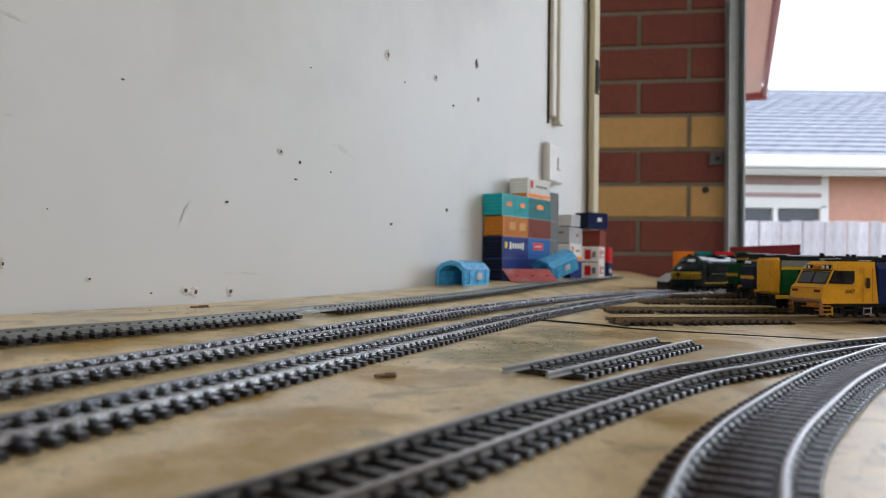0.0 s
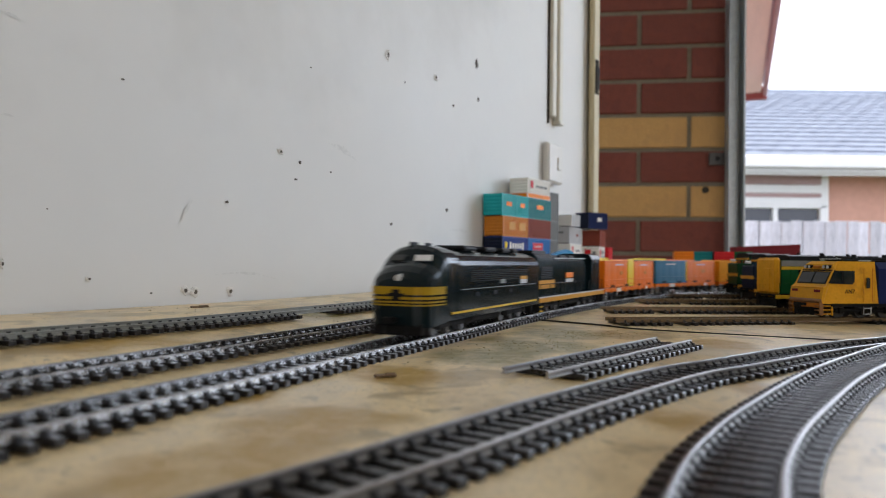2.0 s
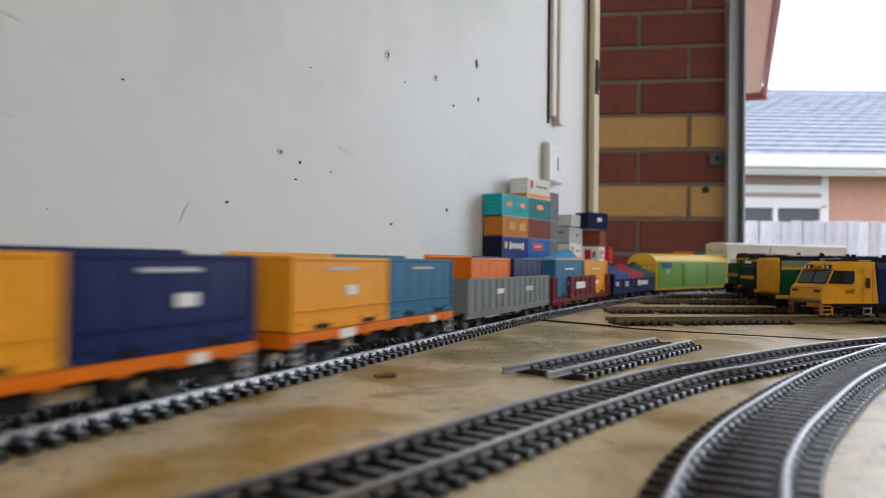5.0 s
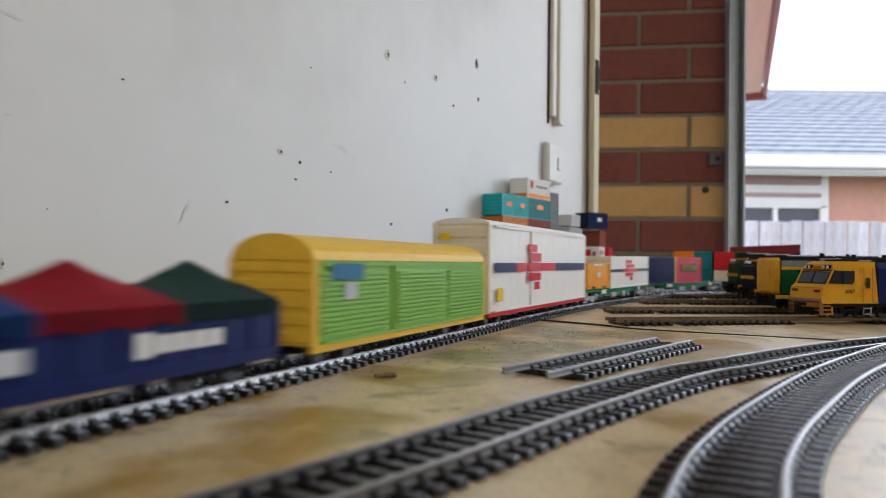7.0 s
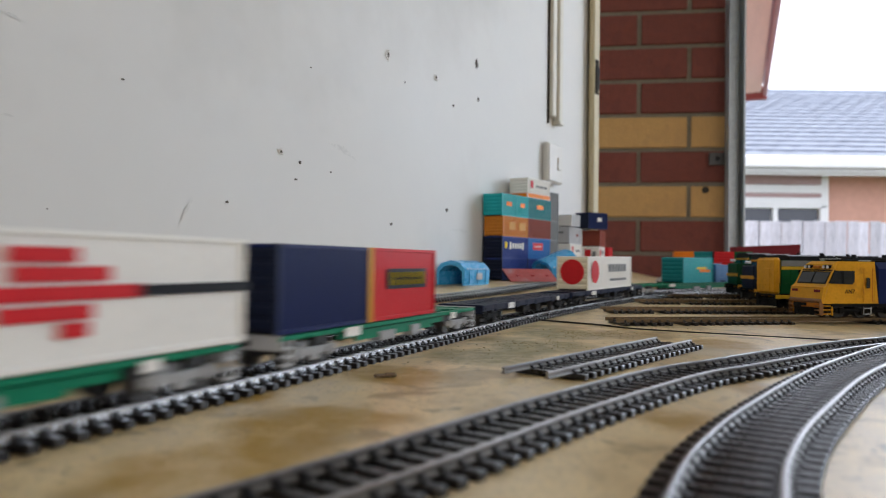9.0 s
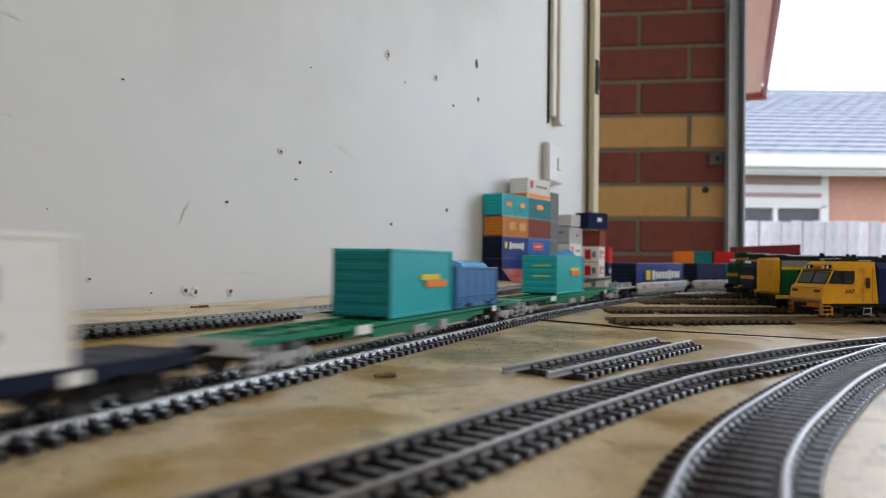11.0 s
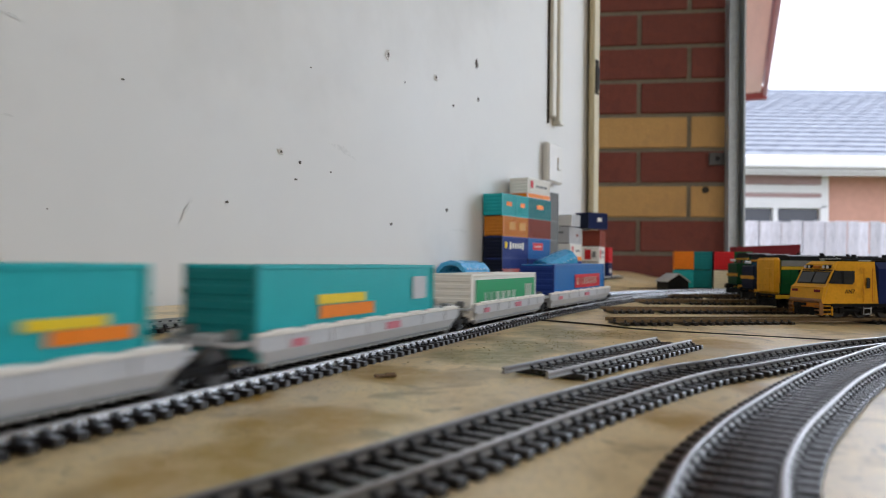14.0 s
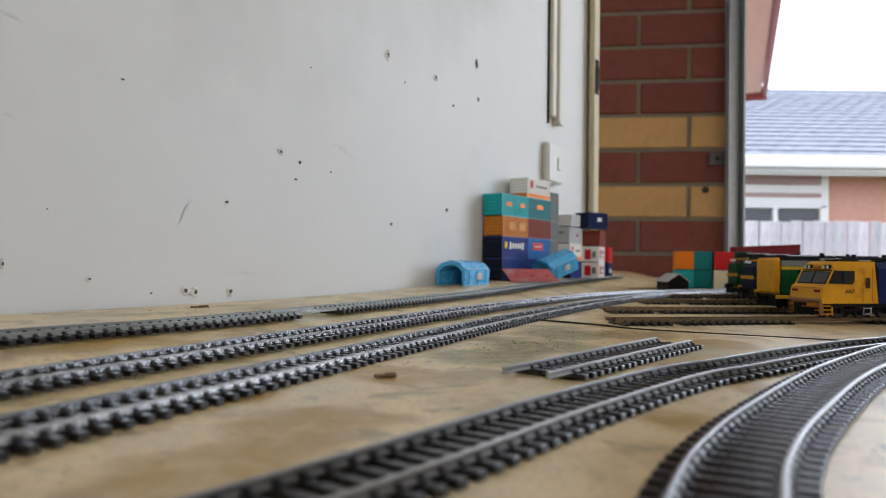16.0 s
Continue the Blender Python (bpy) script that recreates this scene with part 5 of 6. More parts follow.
def hood_loco(length, cab_front, hood, stripe, cab_face, name_label, height=0.0445, nose_stripe=None):
    """A hood unit, cab towards its rear end when cab_front is False."""
    w = thing("diesel_locomotive", name_label, "model locomotive", "parked locomotives" if cab_front else "train locomotives")
    L = length - 0.006
    d = 1 if cab_front else -1
    cy = d * (L / 2 - 0.026)
    boxes("walkway", [(0, 0, 0.0105, 0.032, L, 0.0016)], FRAMEBLACK, w)
    for s in (-1, 1):
        boxes("sill", [(s * 0.0162, 0, 0.0085, 0.0010, L, 0.0032)], stripe, w, "orange-yellow sill stripe", bevel=0.0002)
    bm = bmesh.new()
    hl = L - 0.046
    hy = -d * 0.019
    prism(bm, [(-0.0125, 0.012), (0.0125, 0.012), (0.0125, height - 0.0062), (0.0095, height - 0.0036), (-0.0095, height - 0.0036), (-0.0125, height - 0.0062)], hy - hl / 2, hy + hl / 2)
    part("long_hood", bm, hood, w)
    for s in (-1, 1):
        for i in range(10):
            boxes("hood_door", [(s * 0.0128, hy - hl / 2 + 0.006 + i * (hl - 0.012) / 9, 0.014, 0.0005, (hl - 0.012) / 9 - 0.001, height - 0.024)], hood, w)
        boxes("hood_grille", [(s * 0.0131, hy - d * hl * 0.34, height - 0.019 + i * 0.0013, 0.0006, hl * 0.2, 0.0007) for i in range(7)], BLACK, w)
        # light grey strip: the roof edge's highlight as paint
        boxes("roof_edge", [(s * 0.0108, hy, height - 0.0045, 0.0014, hl * 0.98, 0.0007)], LIGHTGREY, w, "pale strip painted as a highlight along the roof edge")
        boxes("grey_line", [(s * 0.0164, 0, 0.0118, 0.0008, L, 0.0009)], LIGHTGREY if not cab_front else FRAMEBLACK, w)
        boxes("number_board", [(s * 0.0133, hy + d * 0.012, 0.0250, 0.0006, 0.018, 0.0042)], LOGOORANGE if not cab_front else hood, w)
        boxes("builder_plate", [(s * 0.0133, hy + d * 0.012, 0.0212, 0.0006, 0.018, 0.0030)], LIGHTGREY, w)
        boxes("side_flash", [(s * 0.0132, -d * (L / 2 - 0.024), 0.0180, 0.0007, 0.034, 0.0062)], stripe, w)
        bm = bmesh.new()
        for i in range(9):
            yy = -L / 2 + 0.004 + i * (L - 0.008) / 8
            tube(bm, (s * 0.0158, yy, 0.012), (s * 0.0158, yy, 0.0215), 0.0003, 6)
        tube(bm, (s * 0.0158, -L / 2 + 0.004, 0.0215), (s * 0.0158, L / 2 - 0.004, 0.0215), 0.0003, 6)
        part("handrail", bm, hood, w)
        for e in (-1, 1):
            boxes("step", [(s * 0.0135, e * (L / 2 - 0.003), 0.002 + k * 0.003, 0.005, 0.004, 0.0007) for k in range(3)] + [(s * 0.0135, e * (L / 2 - 0.0012), 0.002, 0.005, 0.0006, 0.009)], FRAMEBLACK, w)
        boxes("cab_window", [(s * 0.0165, cy, 0.029, 0.0006, 0.012, 0.007)], DARKGLASS, w)
    boxes("cab", [(0, cy, 0.012, 0.0325, 0.026, height - 0.0165)], hood, w, bevel=0.0006)
    bm = bmesh.new()
    prism(bm, [(-0.0165, height - 0.0048), (0.0165, height - 0.0048), (0.0145, height - 0.0012), (0.008, height), (-0.008, height), (-0.0145, height - 0.0012)], cy - 0.0135, cy + 0.0135)
    part("cab_roof", bm, BLACK if cab_front else hood, w)
    flat = cab_front and not nose_stripe
    if flat:
        boxes("nose", [(0, d * (L / 2 - 0.003), 0.012, 0.0315, 0.006, height - 0.0145)], cab_face, w, "amber front plate", bevel=0.0022)
        boxes("cab_front", [(0, d * (L / 2 - 0.0095), 0.012, 0.0318, 0.0082, height - 0.0168)], hood, w)
        boxes("nose_door", [(-0.004, d * (L / 2 + 0.0002), 0.015, 0.008, 0.0006, 0.019)], cab_face, w, bevel=0.0002)
    else:
        boxes("nose", [(0, d * (L / 2 - 0.0075), 0.012, 0.026, 0.013, height - 0.028 if not cab_front else height - 0.0235)], cab_face, w, bevel=0.0012)
    if flat:
        for s in (-1, 1):
            boxes("side_band", [(s * 0.0166, cy + d * 0.003, height - 0.0125, 0.0008, 0.036, 0.0026), (s * 0.0132, hy, height - 0.0125, 0.0008, hl, 0.0026)], stripe, w, "yellow band under the roof")
            boxes("roof_side", [(s * 0.0166, cy + d * 0.003, height - 0.0096, 0.0008, 0.036, 0.0046)], GREY, w)
            boxes("door_ladder", [(s * 0.004, d * (L / 2 - 0.0005), 0.016 + 0.004 * i, 0.0012, 0.0008, 0.0010) for i in range(5)], BURNT, w)
    boxes("front_face", [(0, d * (L / 2 - 0.0132), 0.013, 0.0315, 0.001, height - 0.019)], cab_face, w)
    for s in () if flat else (-1, 1):
        # pale panes on the train's engine: reflection given as colour
        boxes("windscreen", [(s * 0.008, d * (L / 2 - 0.0124), height - 0.0150, 0.012, 0.0008, 0.0065)], LENSGLEAM if not cab_front else DARKGLASS, w)
        bm = bmesh.new()
        tube(bm, (s * 0.003, d * (L / 2 - 0.003), height - 0.0085 if cab_front else 0.026), (s * 0.003, d * (L / 2 - 0.0004), height - 0.0085 if cab_front else 0.026), 0.0014, 10)
        part("headlight", bm, LENSGLEAM, w)
    for q in (-0.3, -0.12, 0.06, 0.24):
        boxes("exhaust_fan", [(0, hy + q * hl, height - 0.0042, 0.014, hl * 0.12, 0.0024)], BLACK, w, bevel=0.0005)
    if nose_stripe:
        boxes("nose_band", [(0, d * (L / 2 - 0.0007), 0.0215, 0.0268, 0.0012, 0.0032)], nose_stripe, w, "yellow band round the nose")
        boxes("cab_band", [(s * 0.0166, cy, 0.0215, 0.0006, 0.027, 0.0032) for s in (-1, 1)], nose_stripe, w)
        boxes("brow_band", [(0, d * (L / 2 - 0.0125), height - 0.0075, 0.032, 0.0012, 0.0016)], nose_stripe, w)
    for q in (0.06, 0.24):
        bm = bmesh.new()
        tube(bm, (0.003, hy + q * hl, height - 0.004), (0.003, hy + q * hl, height + 0.0012), 0.002, 10)
        part("exhaust_stack", bm, BLACK, w)
    if not cab_front:
        bm = bmesh.new()
        ya, yb = (hy - d * hl / 2 - d * 0.001), (hy - d * hl * 0.21)
        prism(bm, [(-0.0132, 0.012), (0.0132, 0.012), (0.0132, height - 0.0040), (0.0098, height - 0.0008), (-0.0098, height - 0.0008), (-0.0132, height - 0.0040)], min(ya, yb), max(ya, yb))
        part("radiator_section", bm, hood, w, "taller radiator end of the hood")
        boxes("radiator_cowl", [(0, (ya + yb) / 2, height - 0.0012, 0.016, abs(yb - ya) * 0.8, 0.0026)], BLACK, w, bevel=0.0006)
        # sloped rear pane, coloured pale for the daylight it would reflect
        boxes("rear_glass", [(0, 0, 0, 0.029, 0.0008, 0.0085)], LENSGLEAM, w, bevel=0.0002).matrix_basis = pose(0, d * (L / 2 - 0.0098), height - 0.0102, 24, 0, 0)
        for s in (-1, 1):
            boxes("end_step", [(s * 0.0145, -d * (L / 2 - 0.004), 0.002 + 0.0032 * k, 0.0035, 0.0060, 0.0008) for k in range(3)], YELLOWLOCO, w)
    boxes("end_stripe", [(s * 0.008, -d * (L / 2 - 0.0035), 0.018, 0.009, 0.0006, 0.004) for s in (-1, 1)], stripe, w)
    underside(w, L, L / 2 - 0.036)
    return w


def letters(text, size, material, parent, m):
    cu = bpy.data.curves.new("lettering", "FONT")
    cu.body, cu.size, cu.extrude = text, size, 0.00012
    ob = bpy.data.objects.new("lettering", cu)
    me = bpy.data.meshes.new_from_object(ob)
    bpy.data.objects.remove(ob)
    me.materials.append(material)
    t = new("lettering", me)
    t.parent, t.matrix_basis = parent, m
    return t


def boxcab(length):
    """The yellow-fronted parked diesel: raked cab front, navy body behind."""
    w = thing("diesel_locomotive", "parked amber yellow model diesel with a navy body and raked cab", "model locomotive", "parked locomotives")
    L, hw, H = length, 0.0172, 0.0408
    y1 = L / 2
    bm = bmesh.new()
    prism_side = [(y1 - 0.046, 0.0105), (y1 - 0.001, 0.0105), (y1, 0.0125), (y1 - 0.0015, 0.0215), (y1 - 0.005, 0.0245), (y1 - 0.010, 0.0340), (y1 - 0.0115, 0.0385), (y1 - 0.016, 0.0405), (y1 - 0.046, 0.0405)]
    a = [bm.verts.new((hw, y, z) if z < 0.036 else (hw - 0.0035, y, z)) for y, z in prism_side]
    b = [bm.verts.new((-hw, y, z) if z < 0.036 else (-hw + 0.0035, y, z)) for y, z in prism_side]
    bm.faces.new(a)
    bm.faces.new(b[::-1])
    n = len(a)
    for i in range(n):
        bm.faces.new((a[i], a[(i + 1) % n], b[(i + 1) % n], b[i]))
    part("cab", bm, AMBERLOCO, w, "amber yellow cab")
    bm = bmesh.new()
    prism(bm, [(-hw, 0.0105), (hw, 0.0105), (hw, 0.0355), (hw - 0.004, 0.0402), (-hw + 0.004, 0.0402), (-hw, 0.0355)], -y1, y1 - 0.0462)
    part("body", bm, NAVY, w, "navy blue body")
    for s in (-1, 1):
        boxes("windscreen", [(0, 0, 0, 0.0138, 0.0007, 0.0088)], DARKGLASS, w, bevel=0.0003).matrix_basis = pose(s * 0.0074, y1 - 0.0050, 0.0248, 27.5, 0, 0)
        boxes("window_frame", [(0, 0, -0.0006, 0.0150, 0.0005, 0.0100)], BLACK, w).matrix_basis = pose(s * 0.0074, y1 - 0.00505, 0.0248, 27.5, 0, 0)
        bm = bmesh.new()
        rim = [(y1 - 0.0056, 0.0248), (y1 - 0.0102, 0.0338), (y1 - 0.0262, 0.0338), (y1 - 0.0262, 0.0262), (y1 - 0.0242, 0.0242)]
        va = [bm.verts.new((s * (hw - 0.0004), y, z)) for y, z in rim]
        vb = [bm.verts.new((s * (hw + 0.0004), y, z)) for y, z in rim]
        bm.faces.new(va)
        bm.faces.new(vb[::-1])
        for k in range(5):
            bm.faces.new((va[k], vb[k], vb[(k + 1) % 5], va[(k + 1) % 5]))
        part("cab_window", bm, DARKGLASS, w)
        boxes("window_pillar", [(s * (hw + 0.0005), y1 - 0.0165, 0.0245, 0.0004, 0.0012, 0.0090)], BLACK, w)
        boxes("pilot_step", [(s * 0.0135, y1 - 0.0005, 0.0024 + 0.0030 * k, 0.0050, 0.0030, 0.0007) for k in range(3)] + [(s * 0.0162, y1 - 0.0005, 0.0024, 0.0006, 0.0030, 0.009)], GRIME, w)
        boxes("door_window", [(s * (hw + 0.0001), y1 - 0.0375, 0.0215, 0.0006, 0.0030, 0.0075)], DARKGLASS, w, bevel=0.0004)
        boxes("door_seam", [(s * (hw + 0.00005), y1 - 0.0340, 0.012, 0.0003, 0.0003, 0.0235), (s * (hw + 0.00005), y1 - 0.0410, 0.012, 0.0003, 0.0003, 0.0235)], BURNT, w)
        boxes("sill", [(s * (hw - 0.0004), -0.002, 0.0085, 0.0012, L - 0.012, 0.0022)], FRAMEBLACK, w)
        boxes("number_board", [(s * 0.0095, y1 - 0.0108, 0.0352, 0.0075, 0.003, 0.0026)], BLACK, w, bevel=0.0005)
        bm = bmesh.new()
        for q in (0.0075, 0.0115):
            tube(bm, (s * q, y1 - 0.012, 0.0365), (s * q, y1 - 0.0088, 0.0363), 0.0011, 10)
        part("headlight", bm, LENSGLEAM, w)
        boxes("marker_light", [(s * 0.0118, y1 - 0.0006, 0.0185, 0.005, 0.0012, 0.0018)], MAROON, w)
        bm = bmesh.new()
        for yy in (-0.0330, -0.0420):
            tube(bm, (s * (hw + 0.0006), y1 + yy, 0.012), (s * (hw + 0.0006), y1 + yy, 0.0235), 0.00025, 6)
        part("handrail", bm, AMBERLOCO, w)
        boxes("step_ladder", [(s * 0.0150, y1 - 0.006 + e * 0.004, 0.002, 0.0008, 0.0008, 0.009) for e in (-1, 1)] + [(s * 0.0150, y1 - 0.006, 0.003 + k * 0.0028, 0.003, 0.008, 0.0006) for k in range(3)], AMBERLOCO, w)
        boxes("side_step", [(s * 0.0165, y1 - 0.0375 + e * 0.003, 0.003, 0.0005, 0.0005, 0.008) for e in (-1, 1)] + [(s * 0.0165, y1 - 0.0375, 0.003 + k * 0.004, 0.001, 0.0065, 0.0005) for k in range(2)], LIGHTGREY, w)
        boxes("air_grille", [(s * (hw + 0.0002), -0.01, 0.025 + i * 0.0012, 0.0006, 0.06, 0.0007) for i in range(7)], NAVYDARK, w)
    boxes("brow", [(0, y1 - 0.0112, 0.0333, 0.031, 0.003, 0.0012)], BLACK, w, bevel=0.0003)
    boxes("centre_lamp", [(0, y1 - 0.0100, 0.0352, 0.006, 0.0030, 0.0022)], BURNT, w, bevel=0.0004)
    boxes("nose_lip", [(0, y1 - 0.0004, 0.0108, 0.0340, 0.0030, 0.0030)], GRIME, w, "grimy brown lip under the nose", bevel=0.0010)
    boxes("nose_ledge", [(0, y1 - 0.0030, 0.0212, 0.0338, 0.0040, 0.0012)], AMBERLOCO, w, bevel=0.0005)
    boxes("buffer_beam", [(0, y1 - 0.0015, 0.0075, 0.030, 0.003, 0.0035)], BURNT, w, bevel=0.0004)
    boxes("plough", [(0, y1 - 0.001, 0.0022, 0.024, 0.0022, 0.0055)], FRAMEBLACK, w, bevel=0.0005)
    for yy, ll in ((y1 - 0.03, 0.014), (0.045, 0.02), (0.0, 0.02), (-0.03, 0.02), (-0.07, 0.02)):
        boxes("roof_fan", [(0, yy, 0.0400, 0.018, ll, 0.0020)], BLACK, w, bevel=0.0005)
    letters("AN7", 0.0042, BLACK, w, Matrix(((0, 0, -1, -hw - 0.0002), (-1, 0, 0, y1 - 0.0185), (0, 1, 0, 0.0178), (0, 0, 0, 1))))
    underside(w, L, L / 2 - 0.038)
    return w


# ---- the train: vehicles by the place of their ends on the line at the start ----
SPEED = 0.3152
RAILTOP = TIE + RAILH
RIDES = []


def ride(ob, front, rear, up=0.0, grip=0.30, wagon=None):
    """A vehicle or its load between two places of the line; a load turns with its wagon."""
    wf, wr = wagon or (front, rear)
    RIDES.append((ob, (front + rear) / 2, (wf + wr) / 2, (wr - wf) * grip, up))


def ride_pose(mid, wmid, half, up, t):
    s = wmid - SPEED * t
    s = s if s > -0.15 else -0.15 + (s + 0.15) * 1.05
    ax, ay, _ = main_line(s - half)
    bx, by, _ = main_line(s + half)
    c = Vector(((ax + bx) / 2, (ay + by) / 2, 0))
    f = Vector((ax - bx, ay - by, 0)).normalized()
    c += f * (wmid - mid)
    za, zb = rise(ax, ay), rise(bx, by)
    m = Matrix(((f.y, f.x, 0, 0), (-f.x, f.y, 0, 0), (0, 0, 1, 0), (0, 0, 0, 1)))
    tilt = math.atan2(za - zb, 2 * half)
    return Matrix.Translation((c.x, c.y, (za + zb) / 2 + RAILTOP)) @ m @ Matrix.Rotation(tilt, 4, "X") @ Matrix.Translation((0, 0, up))


def load(ob, a, b, wagon, up):
    ride(ob, a, b, up, wagon=wagon)


DECK, H20, L20, L40 = 0.0125, 0.0298, 0.0695, 0.138
ride(streamliner(0.196), 0.394, 0.590)
ride(hood_loco(0.176, False, GREENLOCO, GOLD, GREENLOCO, "dark green model hood diesel with an orange-yellow sill stripe"), 0.592, 0.768)


def tub_marks(m=WHITE):
    return [(m, 0.002, 0.0215, 0.022, 0.0012)]


def consist():
    # four tub wagons
    spec = ((0.770, 0.931, ORANGE, ((ORANGE, YELLOW), (ORANGE, None)), "orange"), (0.932, 1.089, ORANGE, ((TEALBLUE, YELLOW), (ORANGE, None)), "blue and orange"),
            (1.090, 1.236, ORANGE, ((AMBER, None), (NAVY, None)), "amber and navy"), (1.237, 1.390, ORANGE, ((AMBER, None), (TEALBLUE, None)), "amber and blue"))
    names = {ORANGE: "orange", TEALBLUE: "petrol blue", AMBER: "amber yellow", NAVY: "navy"}
    for a, b, edge, tubs, words in spec:
        w = flat_wagon("model flat wagon with orange side sills and silver steps", b - a, edge, FRAMEBLACK, steps=SILVER)
        ride(w, a, b)
        c = (a + b) / 2
        ln = min(0.074, (b - a - 0.012) / 2)
        extra = 0.008 if tubs[0][0] is ORANGE else 0.0
        at = c - ln - 0.0005
        for k, (col, trim) in enumerate(tubs):
            size = ln + (extra if k == 0 else -extra)
            mark = [(BURNT if col is ORANGE else WHITE, -0.004, 0.0135, 0.008, 0.0036)] if col is not TEALBLUE else []
            t = tub("%s open-topped tub container riding on a flat wagon%s" % (names[col], ", yellow inside" if trim else ""), size, 0.0255, col, trim, tub_marks(LIGHTGREY) + mark, "tub containers", panel=col is ORANGE)
            load(t, at, at + size, (a, b), DECK)
            at += size + 0.001
    # grey open wagon with two tubs
    a, b = 1.391, 1.567
    ride(open_wagon("grey model bogie open wagon", b - a, GREY, top=0.028, marks=[(WHITE, 0.03, 0.02, 0.012, 0.003), (LIGHTGREY, -0.03, 0.02, 0.016, 0.003)]), a, b)
    for col, lo, word in ((ORANGE, 1.406, "orange"), (NAVY, 1.482, "navy")):
        load(tub("%s tub container inside the grey open wagon" % word, 0.068, 0.0255, col, None, (), "tub containers"), lo, lo + 0.068, (a, b), 0.0138)
    # maroon wagon
    a, b = 1.568, 1.735
    ride(open_wagon("maroon model wagon with part of its drop sides removed", b - a, MAROON, top=0.026, marks=[(WHITE, 0.012, 0.0185, 0.024, 0.0055)], gaps=True), a, b)
    for col, lo, word in ((TEALBLUE, 1.584, "petrol blue"), (AMBER, 1.658, "amber yellow")):
        load(tub("%s tub container in the maroon wagon" % word, 0.070, 0.0285, col, None, tub_marks() + [(WHITE, 0.0, 0.0095, 0.011, 0.0035), (RED, 0.0, 0.0125, 0.011, 0.001)], "tub containers"), lo, lo + 0.070, (a, b), 0.0102)
    # tarpaulin wagon
    a, b = 1.736, 1.875
    w = open_wagon("dark navy model open wagon under blue, red and green tarpaulins", b - a, NAVY, top=0.0240,
                   marks=[(LIGHTGREY, 0.055, 0.016, 0.008, 0.004), (LIGHTGREY, 0.028, 0.0155, 0.008, 0.005)] + [(WHITE, -0.008 - i * 0.0065, 0.0155, 0.0045, 0.0062 if i == 0 else 0.0045) for i in range(5)])
    tarp_cover(w, b - a - 0.012, 0.0240)
    ride(w, a, b)
    # vans
    a, b = 1.876, 2.056
    ride(van("lime green louvred model van with a yellow roof and ends", b - a, LIME, BARNYELLOW, 0.0375, 0.0462, True, BARNYELLOW, [(TEALBLUE, 0.066, 0.033, 0.022, 0.006), (LIGHTGREY, 0.064, 0.026, 0.008, 0.006)], BARNYELLOW), a, b)
    a, b = 2.057, 2.290
    cross = [(NAVY, 0.088, 0.034, 0.036, 0.0055), (NAVY, -0.062, 0.034, 0.084, 0.0055), (RED, 0.059, 0.034, 0.018, 0.0055), (RED, 0.000, 0.034, 0.034, 0.0055), (RED, 0.032, 0.034, 0.028, 0.0055), (RED, 0.031, 0.0275, 0.026, 0.0050),
             (RED, 0.030, 0.0405, 0.024, 0.0055), (RED, 0.036, 0.0465, 0.018, 0.0050), (RED, 0.026, 0.0215, 0.010, 0.0050), (YELLOW, 0.098, 0.018, 0.010, 0.008)]
    ride(van("tall white model van with navy band and red emblem", b - a, WHITE, WHITE, 0.0598, 0.0628, False, RED, cross, CREAMPAINT, [(YELLOW, 0.010, 0.052, 0.007, 0.004)]), a, b)
    # green skeletal flats
    for a, b in ((2.291, 2.491), (2.492, 2.683), (3.104, 3.395), (3.396, 3.662)):
        ride(flat_wagon("green skeletal model container wagon with silver bogies", b - a, FLATGREEN, SILVER, skeletal=True, ends=LIGHTGREY), a, b)
    for a, b in ((2.684, 2.888), (2.889, 3.103)):
        ride(flat_wagon("dark navy model flat wagon with a ribbed deck", b - a, NAVYDARK, FRAMEBLACK), a, b)
    g = "train containers"
    load(tub("amber yellow tub container on the green flat wagon", 0.057, 0.0225, AMBER, None, tub_marks() + [(WHITE, 0.0, 0.0125, 0.009, 0.004)], g), 2.303, 2.360, (2.291, 2.491), DECK)
    emblem = [(BLACK, 0.042, 0.0165, 0.040, 0.0028), (BLACK, -0.042, 0.0165, 0.044, 0.0028)] + [(RED, 0.002 + dx, zz, lx, 0.0034) for dx, zz, lx in ((0.004, 0.0250, 0.018), (-0.001, 0.0208, 0.026), (0.0, 0.0165, 0.048), (0.003, 0.0122, 0.024), (-0.004, 0.0082, 0.008))]
    load(container("white container with a black band and red block emblem", 0.124, 0.0305, WHITE, emblem, CREAMPAINT, group=g, ribs=False), 2.364, 2.488, (2.291, 2.491), DECK)
    load(container("navy twenty-foot container on a green flat wagon", 0.065, H20, NAVY, (), NAVYDARK, (), g, tail=GOLD), 2.494, 2.559, (2.492, 2.683), DECK)
    load(container("red twenty-foot container with a black and yellow name panel", 0.062, H20, RED, [(BLACK, 0.0, 0.017, 0.040, 0.0085), (YELLOW, 0.0, 0.017, 0.036, 0.0055), (BLACK, 0.0, 0.017, 0.028, 0.0012)], group=g, ribs=False), 2.560, 2.622, (2.492, 2.683), DECK)
    disc = [(RED, 0.045, 0.016, 0.020, 0.020, 1), (WHITE, 0.045, 0.016, 0.0145, 0.0018)] + [(GREY, 0.004 - i * 0.0092, 0.019, 0.0062, 0.0072) for i in range(6)] + [(GREY, -0.021, 0.008, 0.050, 0.0022)]
